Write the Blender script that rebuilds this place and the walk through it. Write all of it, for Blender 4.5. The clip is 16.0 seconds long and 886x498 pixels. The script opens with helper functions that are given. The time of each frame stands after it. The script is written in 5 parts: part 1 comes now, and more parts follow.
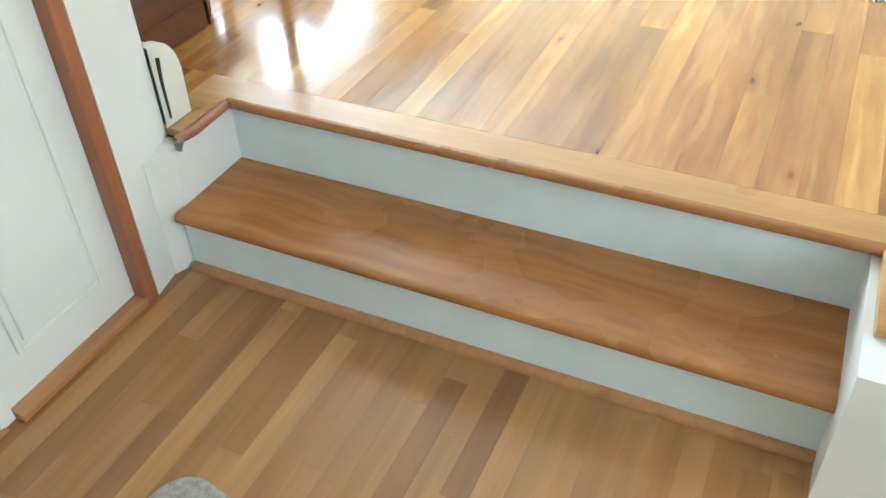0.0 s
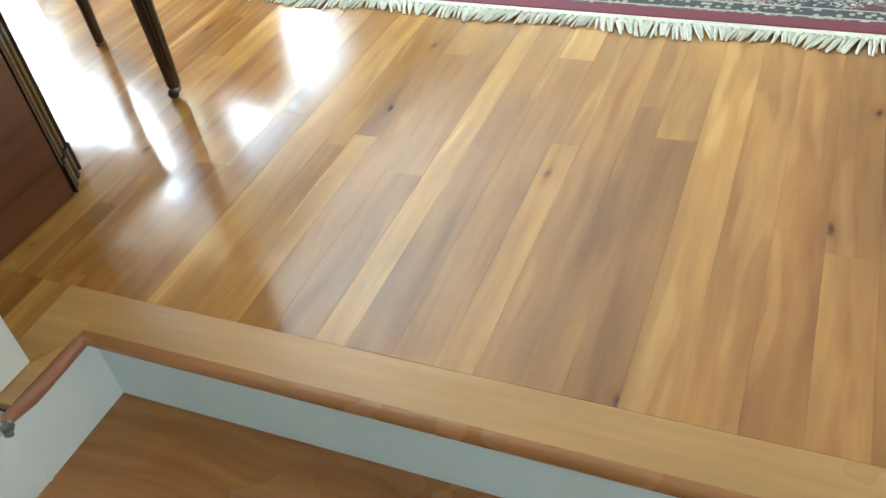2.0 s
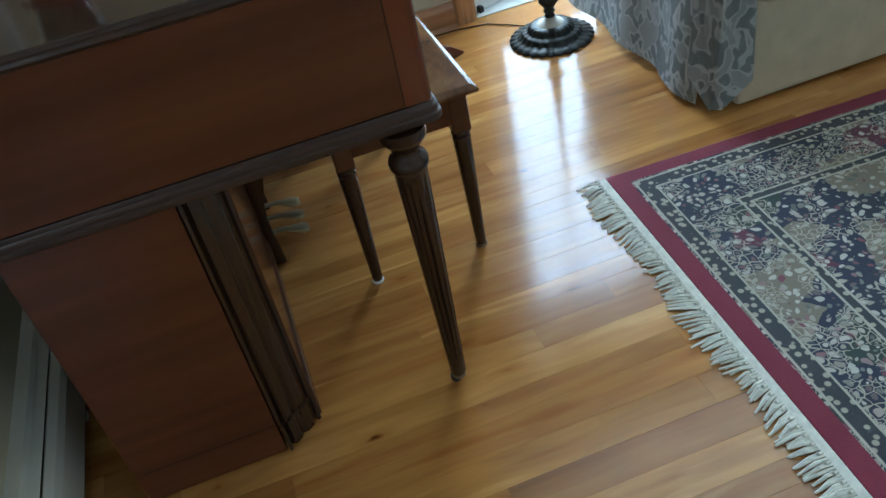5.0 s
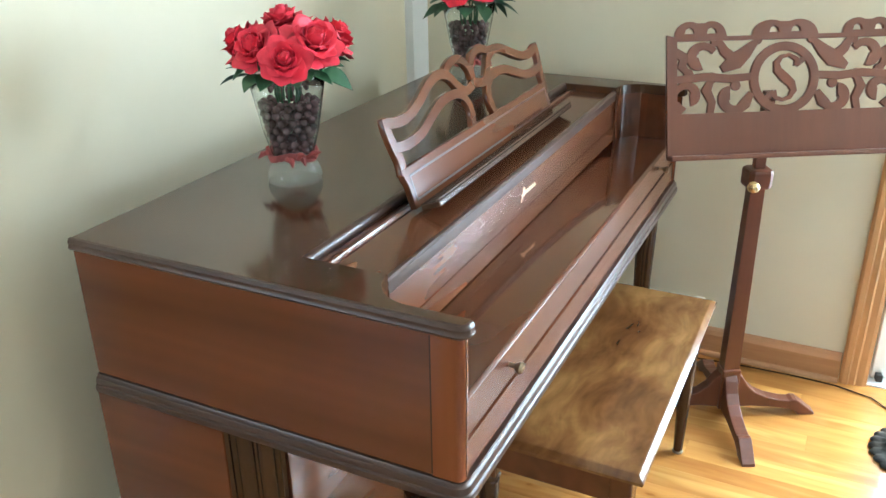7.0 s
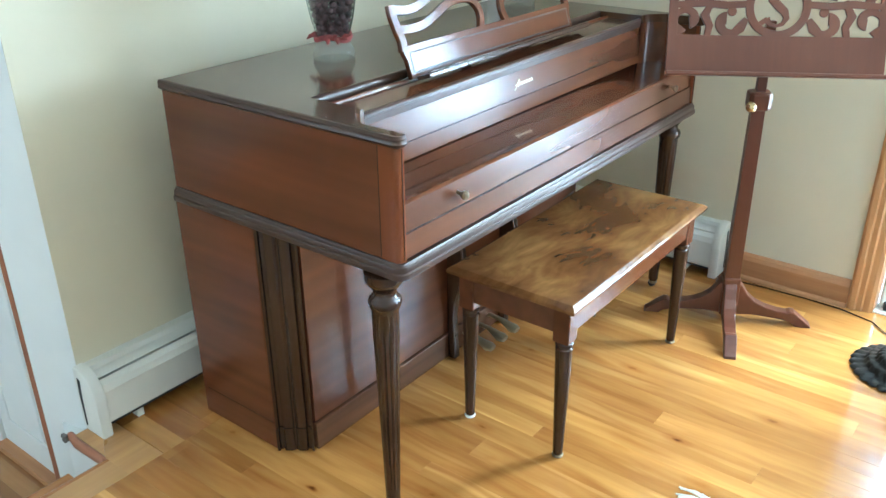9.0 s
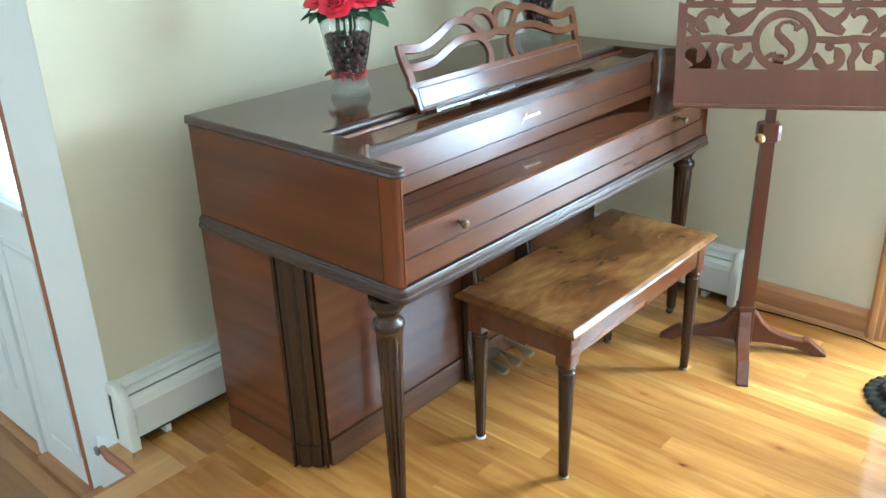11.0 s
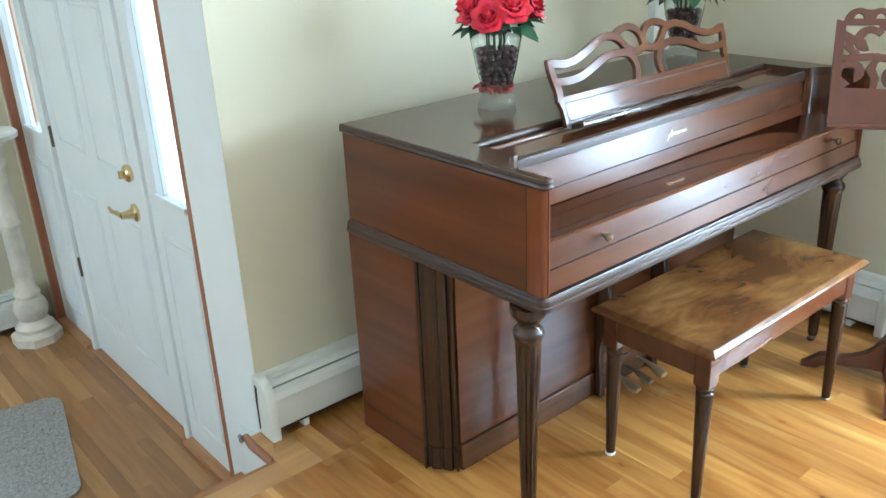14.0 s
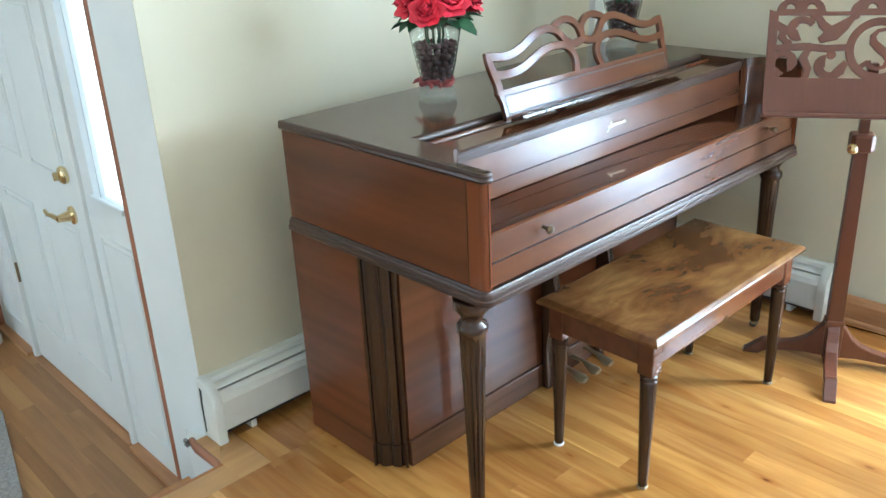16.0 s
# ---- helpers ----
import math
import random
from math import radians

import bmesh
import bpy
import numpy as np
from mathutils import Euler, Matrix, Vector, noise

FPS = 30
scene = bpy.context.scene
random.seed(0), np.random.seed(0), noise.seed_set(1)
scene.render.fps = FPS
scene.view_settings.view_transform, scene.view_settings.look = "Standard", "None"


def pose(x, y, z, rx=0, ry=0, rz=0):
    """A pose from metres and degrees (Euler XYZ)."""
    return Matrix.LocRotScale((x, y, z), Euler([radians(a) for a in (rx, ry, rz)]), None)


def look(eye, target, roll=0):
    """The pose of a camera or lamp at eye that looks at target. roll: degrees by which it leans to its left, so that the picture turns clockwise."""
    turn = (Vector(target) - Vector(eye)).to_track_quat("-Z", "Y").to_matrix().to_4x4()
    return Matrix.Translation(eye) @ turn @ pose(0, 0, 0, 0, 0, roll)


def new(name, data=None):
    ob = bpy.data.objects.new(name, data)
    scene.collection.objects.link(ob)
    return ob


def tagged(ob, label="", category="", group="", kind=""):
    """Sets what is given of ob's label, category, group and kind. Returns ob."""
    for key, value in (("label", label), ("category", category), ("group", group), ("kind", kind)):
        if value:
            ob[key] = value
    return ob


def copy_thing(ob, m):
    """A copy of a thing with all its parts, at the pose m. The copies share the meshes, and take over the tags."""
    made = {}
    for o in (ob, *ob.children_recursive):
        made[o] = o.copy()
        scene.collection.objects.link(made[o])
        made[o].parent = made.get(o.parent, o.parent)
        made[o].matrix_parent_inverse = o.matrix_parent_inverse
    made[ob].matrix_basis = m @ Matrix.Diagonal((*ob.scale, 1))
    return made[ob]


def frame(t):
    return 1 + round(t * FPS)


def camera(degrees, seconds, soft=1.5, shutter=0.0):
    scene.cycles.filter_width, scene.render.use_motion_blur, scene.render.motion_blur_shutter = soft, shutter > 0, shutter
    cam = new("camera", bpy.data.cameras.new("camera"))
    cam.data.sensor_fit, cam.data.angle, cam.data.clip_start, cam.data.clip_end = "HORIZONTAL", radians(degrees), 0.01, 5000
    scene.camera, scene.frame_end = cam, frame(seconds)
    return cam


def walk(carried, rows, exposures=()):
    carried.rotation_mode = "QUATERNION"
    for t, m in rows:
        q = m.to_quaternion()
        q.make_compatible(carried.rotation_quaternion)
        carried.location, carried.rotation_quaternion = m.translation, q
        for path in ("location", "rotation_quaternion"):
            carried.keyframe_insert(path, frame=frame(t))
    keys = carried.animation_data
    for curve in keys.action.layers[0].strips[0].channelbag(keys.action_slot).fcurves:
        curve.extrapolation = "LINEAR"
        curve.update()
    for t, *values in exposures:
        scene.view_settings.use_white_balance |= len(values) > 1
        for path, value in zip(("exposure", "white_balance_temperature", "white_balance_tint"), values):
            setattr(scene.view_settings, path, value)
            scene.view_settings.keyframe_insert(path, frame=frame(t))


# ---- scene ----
cam = camera(55.2, 16.0)
PATH = [
    (0, (1.302, -0.62, 1.025), (0.619, 0.772, -0.238), -2.2),
    (0.5, (1.245, -0.518, 1.014), (0.651, 0.907, -0.258), -1.7),
    (1, (1.133, -0.359, 1.011), (0.607, 1.072, -0.283), -2.2),
    (1.5, (1.117, -0.116, 0.994), (0.558, 1.291, -0.312), -6.2),
    (2, (1.1, 0.177, 0.994), (0.376, 1.513, -0.306), -9.8),
    (2.5, (1.008, 0.456, 0.963), (0.164, 1.714, -0.343), -12.0),
    (3, (0.957, 0.606, 0.947), (0.002, 1.833, -0.311), -12.6),
    (3.5, (0.97, 0.837, 0.974), (-0.398, 1.858, -0.067), -15.6),
    (3.7, (0.98, 0.909, 1.059), (-0.401, 1.774, -0.1), -15.4),
    (5.8, (0.866, 1.652, 1.447), (-0.809, 1.569, 0.357), -8.6),
    (6, (0.786, 1.727, 1.464), (-0.911, 1.529, 0.423), -6.7),
    (6.5, (0.65, 1.883, 1.504), (-1.049, 1.378, 0.579), -3.3),
    (7, (0.621, 2.061, 1.544), (-1.014, 1.256, 0.722), -0.8),
    (7.5, (0.712, 2.18, 1.553), (-0.89, 1.233, 0.819), -1.8),
    (8, (0.816, 2.338, 1.527), (-0.773, 1.364, 0.803), -1.5),
    (8.5, (0.857, 2.508, 1.489), (-0.666, 1.486, 0.691), -1.2),
    (8.7, (0.863, 2.577, 1.475), (-0.578, 1.499, 0.603), -0.7),
    (10.8, (0.876, 2.788, 1.491), (-0.513, 1.581, 0.707), -1.4),
    (11, (0.865, 2.795, 1.513), (-0.503, 1.578, 0.709), -1.7),
    (11.5, (0.903, 2.794, 1.513), (-0.352, 1.452, 0.723), -1.9),
    (12, (0.919, 2.797, 1.508), (-0.316, 1.432, 0.726), -1.9),
    (12.5, (0.916, 2.79, 1.512), (-0.314, 1.423, 0.725), -1.8),
    (13, (0.922, 2.787, 1.515), (-0.293, 1.406, 0.731), -2.0),
    (13.5, (0.932, 2.783, 1.518), (-0.269, 1.386, 0.739), -2.3),
    (14, (0.938, 2.784, 1.518), (-0.245, 1.363, 0.757), -2.5),
    (14.5, (0.947, 2.781, 1.513), (-0.235, 1.355, 0.759), -2.4),
    (15, (0.932, 2.796, 1.511), (-0.267, 1.389, 0.747), -2.5),
    (15.5, (0.922, 2.792, 1.513), (-0.304, 1.415, 0.737), -2.7),
    (16, (0.91, 2.796, 1.513), (-0.349, 1.45, 0.737), -2.6),
]
EXPOSURES = [(0, 0.15, 5480, -1), (0.5, -0.15, 5480, -2), (1, -0.22, 5480, -3), (1.5, -0.4, 5480, -3), (2, -0.47, 5430, -4), (2.5, -0.7, 5080, -8), (3, -1.5, 4780, -11), (3.5, -1.75, 4680, -9), (6, -1.65, 4830, -1), (6.5, -1.0, 5030, 0),
             (7, -0.05, 5180, 0), (7.5, 0.1, 4980, -1), (8, 0.12, 4880, -1), (8.5, 0.0, 4780, -4), (11, -0.15, 4880, -5), (16, -0.2, 4960, -1)]
walk(cam, [(t, look(eye, target, roll)) for t, eye, target, roll in PATH], EXPOSURES)

# ---- world and lights ----
def daylight():
    w = bpy.data.worlds.new("sky")
    scene.world = w
    w.use_nodes = True
    nt = w.node_tree
    sky = nt.nodes.new("ShaderNodeTexSky")
    sky.sky_type, sky.sun_disc = "NISHITA", False
    sky.sun_elevation, sky.sun_rotation = radians(42), radians(-60)
    nt.links.new(sky.outputs[0], nt.nodes["Background"].inputs[0])
    nt.nodes["Background"].inputs[1].default_value = 0.12


def lamp(name, eye, target, w, h, power, col):
    d = bpy.data.lights.new(name, "AREA")
    d.shape, d.size, d.size_y, d.energy, d.color = "RECTANGLE", w, h, power, col
    ob = new(name, d)
    ob.matrix_world = look(eye, target)
    return ob


daylight()
sun_data = bpy.data.lights.new("sun", "SUN")
sun_data.energy, sun_data.angle, sun_data.color = 3.0, radians(0.6), (1.0, 0.95, 0.86)
sun = new("sun", sun_data)
sun.matrix_world = look((0, 0, 0), (-0.1, 0.9, -0.95))
DAY = (0.93, 0.97, 1.0)
lamp("patio_daylight", (-2.5, 2.86, 1.1), (0, 2.86, 0.95), 1.1, 1.75, 320, DAY)
lamp("side_window_daylight", (-2.32, 4.4, 1.5), (0, 4.3, 1.1), 1.5, 0.95, 190, DAY)
# fill lamp behind an invented, unseen opening in the east wall
lamp("east_fill", (3.66, 4.1, 1.4), (0, 3.9, 1.0), 1.7, 1.2, 22, DAY)
lamp("foyer_window_daylight", (3.66, -0.6, 1.2), (0, -0.3, 0.2), 1.2, 1.4, 40, DAY)
lamp("porch_daylight", (-0.42, -0.62, 0.8), (1, -0.62, 0.8), 2.4, 2.0, 46, DAY)


# ---- materials ----
def mix_in(nt, kind, **inputs):
    n = nt.nodes.new(kind)
    for k, v in inputs.items():
        n.inputs[k.replace("_", " ")].default_value = v
    return n


def base_mat(name, rough=0.5, coat=0.0, metal=0.0):
    m = bpy.data.materials.new(name)
    m.use_nodes = True
    nt = m.node_tree
    b = nt.nodes["Principled BSDF"]
    b.inputs["Roughness"].default_value = rough
    b.inputs["Coat Weight"].default_value = coat
    b.inputs["Coat Roughness"].default_value = 0.12
    b.inputs["Metallic"].default_value = metal
    return m, nt, b


def coords(nt, world=False):
    """Object or world coordinates, moved by a random step for each object and island; gives the vector and the random value."""
    if world:
        src = nt.nodes.new("ShaderNodeNewGeometry").outputs["Position"]
    else:
        src = nt.nodes.new("ShaderNodeTexCoord").outputs["Object"]
    info, geo = nt.nodes.new("ShaderNodeObjectInfo"), nt.nodes.new("ShaderNodeNewGeometry")
    add = nt.nodes.new("ShaderNodeMath")
    add.operation = "ADD"
    nt.links.new(info.outputs["Random"], add.inputs[0])
    nt.links.new(geo.outputs["Random Per Island"], add.inputs[1])
    fr = nt.nodes.new("ShaderNodeMath")
    fr.operation = "FRACT"
    nt.links.new(add.outputs[0], fr.inputs[0])
    sc = nt.nodes.new("ShaderNodeVectorMath")
    sc.operation = "MULTIPLY_ADD"
    comb = nt.nodes.new("ShaderNodeCombineXYZ")
    for i in range(3):
        nt.links.new(fr.outputs[0], comb.inputs[i])
    nt.links.new(comb.outputs[0], sc.inputs[0])
    sc.inputs[1].default_value = (17.3, 31.7, 23.1)
    nt.links.new(src, sc.inputs[2])
    return sc.outputs[0], fr.outputs[0]


def scaled(nt, vec, s):
    m = nt.nodes.new("ShaderNodeMapping")
    m.inputs["Scale"].default_value = s
    nt.links.new(vec, m.inputs["Vector"])
    return m.outputs[0]


def noise_of(nt, vec, scale, detail=4.0, rough=0.55, distort=0.0):
    n = mix_in(nt, "ShaderNodeTexNoise", Scale=scale, Detail=detail, Roughness=rough, Distortion=distort)
    nt.links.new(vec, n.inputs["Vector"])
    return n.outputs["Fac"]


def ramp(nt, fac, stops):
    r = nt.nodes.new("ShaderNodeValToRGB")
    e = r.color_ramp.elements
    while len(e) < len(stops):
        e.new(0.5)
    for el, (p, c) in zip(e, stops):
        el.position, el.color = p, (*c, 1)
    nt.links.new(fac, r.inputs[0])
    return r.outputs[0]


def mixc(nt, mode, a, b, fac):
    n = nt.nodes.new("ShaderNodeMix")
    n.data_type, n.blend_type = "RGBA", mode
    for sock, v in ((n.inputs["A"], a), (n.inputs["B"], b)):
        if isinstance(v, tuple):
            sock.default_value = (*v, 1)
        else:
            nt.links.new(v, sock)
    f = [s for s in n.inputs if s.name == "Factor"][0]
    if isinstance(fac, float):
        f.default_value = fac
    else:
        nt.links.new(fac, f)
    return [s for s in n.outputs if s.type == "RGBA"][0]


def bump(nt, b, fac, strength=0.2, dist=0.002):
    n = mix_in(nt, "ShaderNodeBump", Strength=strength, Distance=dist)
    nt.links.new(fac, n.inputs["Height"])
    nt.links.new(n.outputs[0], b.inputs["Normal"])


def warped(nt, vec, scale, amount):
    n = mix_in(nt, "ShaderNodeTexNoise", Scale=scale, Detail=1.0)
    nt.links.new(vec, n.inputs["Vector"])
    a = nt.nodes.new("ShaderNodeVectorMath")
    a.operation = "MULTIPLY_ADD"
    nt.links.new(n.outputs["Color"], a.inputs[0])
    a.inputs[1].default_value = (amount, amount, amount)
    nt.links.new(vec, a.inputs[2])
    return a.outputs[0]


def wood(name, dark, light, along="y", rough=0.3, coat=0.5, tones=None, fine=1.0, figure=0.0, world=False, knots=0.0, wave=0.0, rings=0.0, clouds=0.5, detail=4):
    m, nt, b = base_mat(name, rough, coat)
    vec, rnd = coords(nt, world)
    if figure:
        vec = warped(nt, vec, 3.5, 0.05 * figure)
    k = "xyz".index(along)
    s = [24 * fine] * 3
    s[k] = 1.8 * fine
    grain = noise_of(nt, scaled(nt, vec, tuple(s)), 1.6, detail, 0.55)
    col = ramp(nt, grain, [(0.15, dark), (0.85, light)])
    s = [7.0] * 3
    s[k] = 1.3
    cloud = noise_of(nt, scaled(nt, vec, tuple(s)), 1.2, 2, 0.5)
    col = mixc(nt, "MULTIPLY", col, ramp(nt, cloud, [(0.1, (0.58, 0.5, 0.42)), (0.9, (1.32, 1.28, 1.2))]), clouds)
    if rings:
        s = [1.0] * 3
        s[k] = 0.07
        w = mix_in(nt, "ShaderNodeTexWave", Scale=9.0 * fine ** 0.5, Distortion=14.0, Detail=3.0)
        w.bands_direction = "X" if along != "x" else "Y"
        w.inputs["Detail Scale"].default_value = 0.35
        nt.links.new(scaled(nt, vec, tuple(s)), w.inputs["Vector"])
        col = mixc(nt, "MULTIPLY", col, ramp(nt, w.outputs["Fac"], [(0.0, (0.62, 0.5, 0.4)), (0.45, (1.0, 0.97, 0.93)), (1.0, (1.05, 1.05, 1.03))]), rings)
    if tones:
        col = mixc(nt, "MULTIPLY", col, ramp(nt, rnd, tones), 1.0)
    if knots:
        v = mix_in(nt, "ShaderNodeTexVoronoi", Scale=1.0)
        nt.links.new(scaled(nt, warped(nt, vec, 30, 0.012), (9.0, 3.6, 9.0)), v.inputs["Vector"])
        kn = ramp(nt, v.outputs["Distance"], [(0.02, (0.25, 0.16, 0.1)), (0.045, (0.55, 0.42, 0.3)), (0.08, (0.87, 0.79, 0.7)), (0.2, (1, 1, 1))])
        col = mixc(nt, "MULTIPLY", col, kn, knots)
        sap = noise_of(nt, scaled(nt, vec, (11.0, 0.9, 11.0)), 1.3, 2, 0.5)
        col = mixc(nt, "MULTIPLY", col, ramp(nt, sap, [(0.3, (0.78, 0.7, 0.6)), (0.4, (1, 1, 1)), (0.6, (1, 1, 1)), (0.64, (1.22, 1.32, 1.5)), (0.8, (1.3, 1.42, 1.7))]), knots)
    nt.links.new(col, b.inputs["Base Color"])
    r = nt.nodes.new("ShaderNodeMapRange")
    r.inputs["To Min"].default_value, r.inputs["To Max"].default_value = rough * 0.8, rough * 1.25
    nt.links.new(noise_of(nt, vec, 3.0, 3), r.inputs[0])
    nt.links.new(r.outputs[0], b.inputs["Roughness"])
    if wave:
        bump(nt, b, mixc(nt, "MIX", grain, cloud, wave), 0.45, 0.0014)
    return m


def plain(name, col, rough=0.5, metal=0.0, coat=0.0, var=0.06, scale=6.0, bumps=0.1, fine=180.0):
    m, nt, b = base_mat(name, rough, coat, metal)
    vec, _ = coords(nt)
    n = noise_of(nt, vec, scale, 5)
    lo, hi = tuple(c * (1 - var) for c in col), tuple(min(1, c * (1 + var)) for c in col)
    nt.links.new(ramp(nt, n, [(0.3, lo), (0.7, hi)]), b.inputs["Base Color"])
    bump(nt, b, noise_of(nt, vec, fine, 3), bumps, 0.001)
    return m


def glass(name, tint=(1, 1, 1), rough=0.0):
    m, nt, b = base_mat(name, rough)
    b.inputs["Base Color"].default_value = (*tint, 1)
    b.inputs["Transmission Weight"].default_value = 1.0
    b.inputs["IOR"].default_value = 1.46
    return m


def burl():
    """Swirling burl veneer: bent bands of gold and dark brown with small eyes."""
    m, nt, b = base_mat("burl_seat", 0.2, 0.15)
    vec, _ = coords(nt)
    v2 = warped(nt, warped(nt, vec, 2.2, 0.42), 7.0, 0.07)
    a = noise_of(nt, scaled(nt, v2, (2.6, 4.4, 3)), 1.9, 4, 0.55)
    f = noise_of(nt, scaled(nt, v2, (7, 30, 9)), 1.5, 2, 0.5)
    col = ramp(nt, a, [(0.28, (0.075, 0.028, 0.010)), (0.42, (0.12, 0.050, 0.016)), (0.55, (0.165, 0.076, 0.024)), (0.70, (0.24, 0.125, 0.04))])
    col = mixc(nt, "MULTIPLY", col, ramp(nt, f, [(0.25, (0.62, 0.55, 0.46)), (0.75, (1.2, 1.18, 1.1))]), 0.7)
    nt.links.new(col, b.inputs["Base Color"])
    return m


TONES = [(0.0, (0.66, 0.55, 0.42)), (0.2, (0.95, 0.86, 0.72)), (0.4, (0.76, 0.64, 0.48)), (0.6, (1.05, 1.0, 0.84)), (0.78, (0.8, 0.66, 0.48)), (0.9, (1.2, 1.2, 1.05)), (1.0, (0.9, 0.8, 0.65))]
M_FLOOR = wood("oak_floor", (0.34, 0.155, 0.045), (0.56, 0.33, 0.103), "y", 0.13, 0.7, TONES, world=True, knots=1.0, wave=0.5, figure=0.7, clouds=1.0)
M_FOYER = wood("oak_foyer", (0.31, 0.172, 0.08), (0.48, 0.295, 0.135), "y", 0.33, 0.15, TONES, world=True, knots=0.2, clouds=0.75)
M_NOSE = wood("oak_nosing", (0.38, 0.195, 0.065), (0.56, 0.33, 0.115), "x", 0.28, 0.4)
M_TREAD = wood("stained_tread", (0.24, 0.09, 0.025), (0.47, 0.22, 0.065), "x", 0.26, 0.0, figure=1.6, fine=0.8, rings=0.15, clouds=0.35, detail=2)
M_REDNOSE = wood("worn_nosing", (0.22, 0.07, 0.03), (0.42, 0.2, 0.12), "y", 0.35, 0.2)
M_EDGE = wood("worn_edge", (0.26, 0.10, 0.032), (0.40, 0.19, 0.065), "x", 0.26, 0.3)
M_CASING = wood("stained_casing", (0.24, 0.085, 0.035), (0.38, 0.15, 0.07), "z", 0.4, 0.1)
M_OAKTRIM = wood("oak_trim", (0.36, 0.18, 0.07), (0.56, 0.32, 0.14), "z", 0.38, 0.2)
M_OAKBASE = wood("oak_baseboard", (0.33, 0.15, 0.06), (0.5, 0.27, 0.12), "y", 0.38, 0.2)
M_PIANO = wood("mahogany", (0.062, 0.021, 0.009), (0.11, 0.037, 0.015), "x", 0.13, 0.0, figure=0.1, fine=0.6, clouds=0.3, detail=1)
M_PSIDE = wood("mahogany_side", (0.072, 0.022, 0.009), (0.13, 0.041, 0.016), "y", 0.17, 0.0, fine=0.6, clouds=0.3, detail=1)
M_PPOST = wood("mahogany_post", (0.10, 0.026, 0.008), (0.18, 0.052, 0.017), "z", 0.15, 0.0, fine=0.8, clouds=0.2, detail=1)
M_PFRONT = wood("mahogany_front", (0.06, 0.019, 0.007), (0.115, 0.04, 0.014), "x", 0.24, 0.0, figure=0.8, fine=0.5, clouds=0.7, detail=2)
M_PFALL = wood("mahogany_fall", (0.06, 0.019, 0.008), (0.10, 0.032, 0.012), "x", 0.05, 0.6, fine=0.6, clouds=0.3, detail=1)
M_PPLINTH = wood("walnut_plinth", (0.06, 0.026, 0.013), (0.10, 0.043, 0.02), "x", 0.22, 0.0, detail=1)
M_PTOP = wood("walnut_top", (0.045, 0.021, 0.01), (0.065, 0.03, 0.014), "x", 0.12, 0.0, detail=1)
M_PDARK = wood("dark_walnut", (0.03, 0.014, 0.007), (0.046, 0.021, 0.011), "z", 0.2, 0.0, detail=1)
M_PMOLD = wood("dark_moulding", (0.036, 0.017, 0.010), (0.048, 0.022, 0.012), "x", 0.34, 0.0, detail=1, clouds=0.2)
M_BURL = burl()
M_STAND = wood("cherry", (0.095, 0.03, 0.015), (0.14, 0.047, 0.022), "z", 0.3, 0.0)
M_WALL = plain("beige_paint", (0.66, 0.6, 0.445), 0.75, var=0.03, scale=1.6, bumps=0.12, fine=120)
M_CEIL = plain("ceiling_paint", (0.8, 0.78, 0.72), 0.85, var=0.02)
M_WHITE = plain("white_paint", (0.78, 0.79, 0.77), 0.42, var=0.03, scale=4, bumps=0.08, fine=60)
M_RISER = plain("riser_paint", (0.70, 0.80, 0.84), 0.5, var=0.05, scale=7, bumps=0.15, fine=40)
M_HEATER = plain("heater_enamel", (0.74, 0.73, 0.67), 0.4, var=0.03)
M_DARK = plain("dark_gap", (0.03, 0.028, 0.025), 0.7)
M_FIN = plain("heater_fin", (0.25, 0.24, 0.22), 0.5, metal=0.6)
M_BRASS = plain("brass", (0.74, 0.6, 0.34), 0.22, metal=1.0, var=0.1)
M_MARK = plain("gilt_mark", (0.8, 0.72, 0.5), 0.35, metal=0.3)
M_ABRASS = plain("aged_brass", (0.2, 0.15, 0.09), 0.32, metal=0.9, var=0.2)
M_PEDAL = plain("pedal_brass", (0.42, 0.34, 0.2), 0.35, metal=0.8, var=0.25)
M_IRON = plain("dark_bronze", (0.035, 0.035, 0.03), 0.35, metal=0.7, var=0.4, scale=30)
M_STONE = plain("marble", (0.66, 0.6, 0.5), 0.5, var=0.25, scale=7, bumps=0.5, fine=30)
M_MAT = plain("mat_pile", (0.36, 0.34, 0.32), 0.95, var=0.25, scale=70, bumps=1.0, fine=300)
M_GLASS = glass("pane_glass")
M_VASE = glass("vase_glass", (0.93, 0.97, 0.96))
M_FOOT = plain("foot_glass", (0.40, 0.39, 0.32), 0.04, var=0.3, scale=50, bumps=0.0)
M_FOOT.node_tree.nodes["Principled BSDF"].inputs["Alpha"].default_value = 0.35
M_BLACK = plain("black_rubber", (0.02, 0.02, 0.02), 0.5)


# ---- shaping helpers ----
def part(name, bm, mat, parent=None, label="", kind="", smooth=None):
    me = bpy.data.meshes.new(name)
    bmesh.ops.recalc_face_normals(bm, faces=bm.faces)
    bm.to_mesh(me)
    bm.free()
    me.materials.append(mat)
    ob = new(name, me)
    if parent is not None:
        ob.parent = parent
    if label or kind:
        tagged(ob, label=label, kind=kind)
    if smooth:
        me.polygons.foreach_set("use_smooth", [True] * len(me.polygons))
        me.set_sharp_from_angle(angle=radians(smooth))
    return ob


def thing(name, label, category, at=(0, 0, 0), group="", kind=""):
    ob = tagged(new(name), label, category, group, kind)
    ob.location = at
    return ob


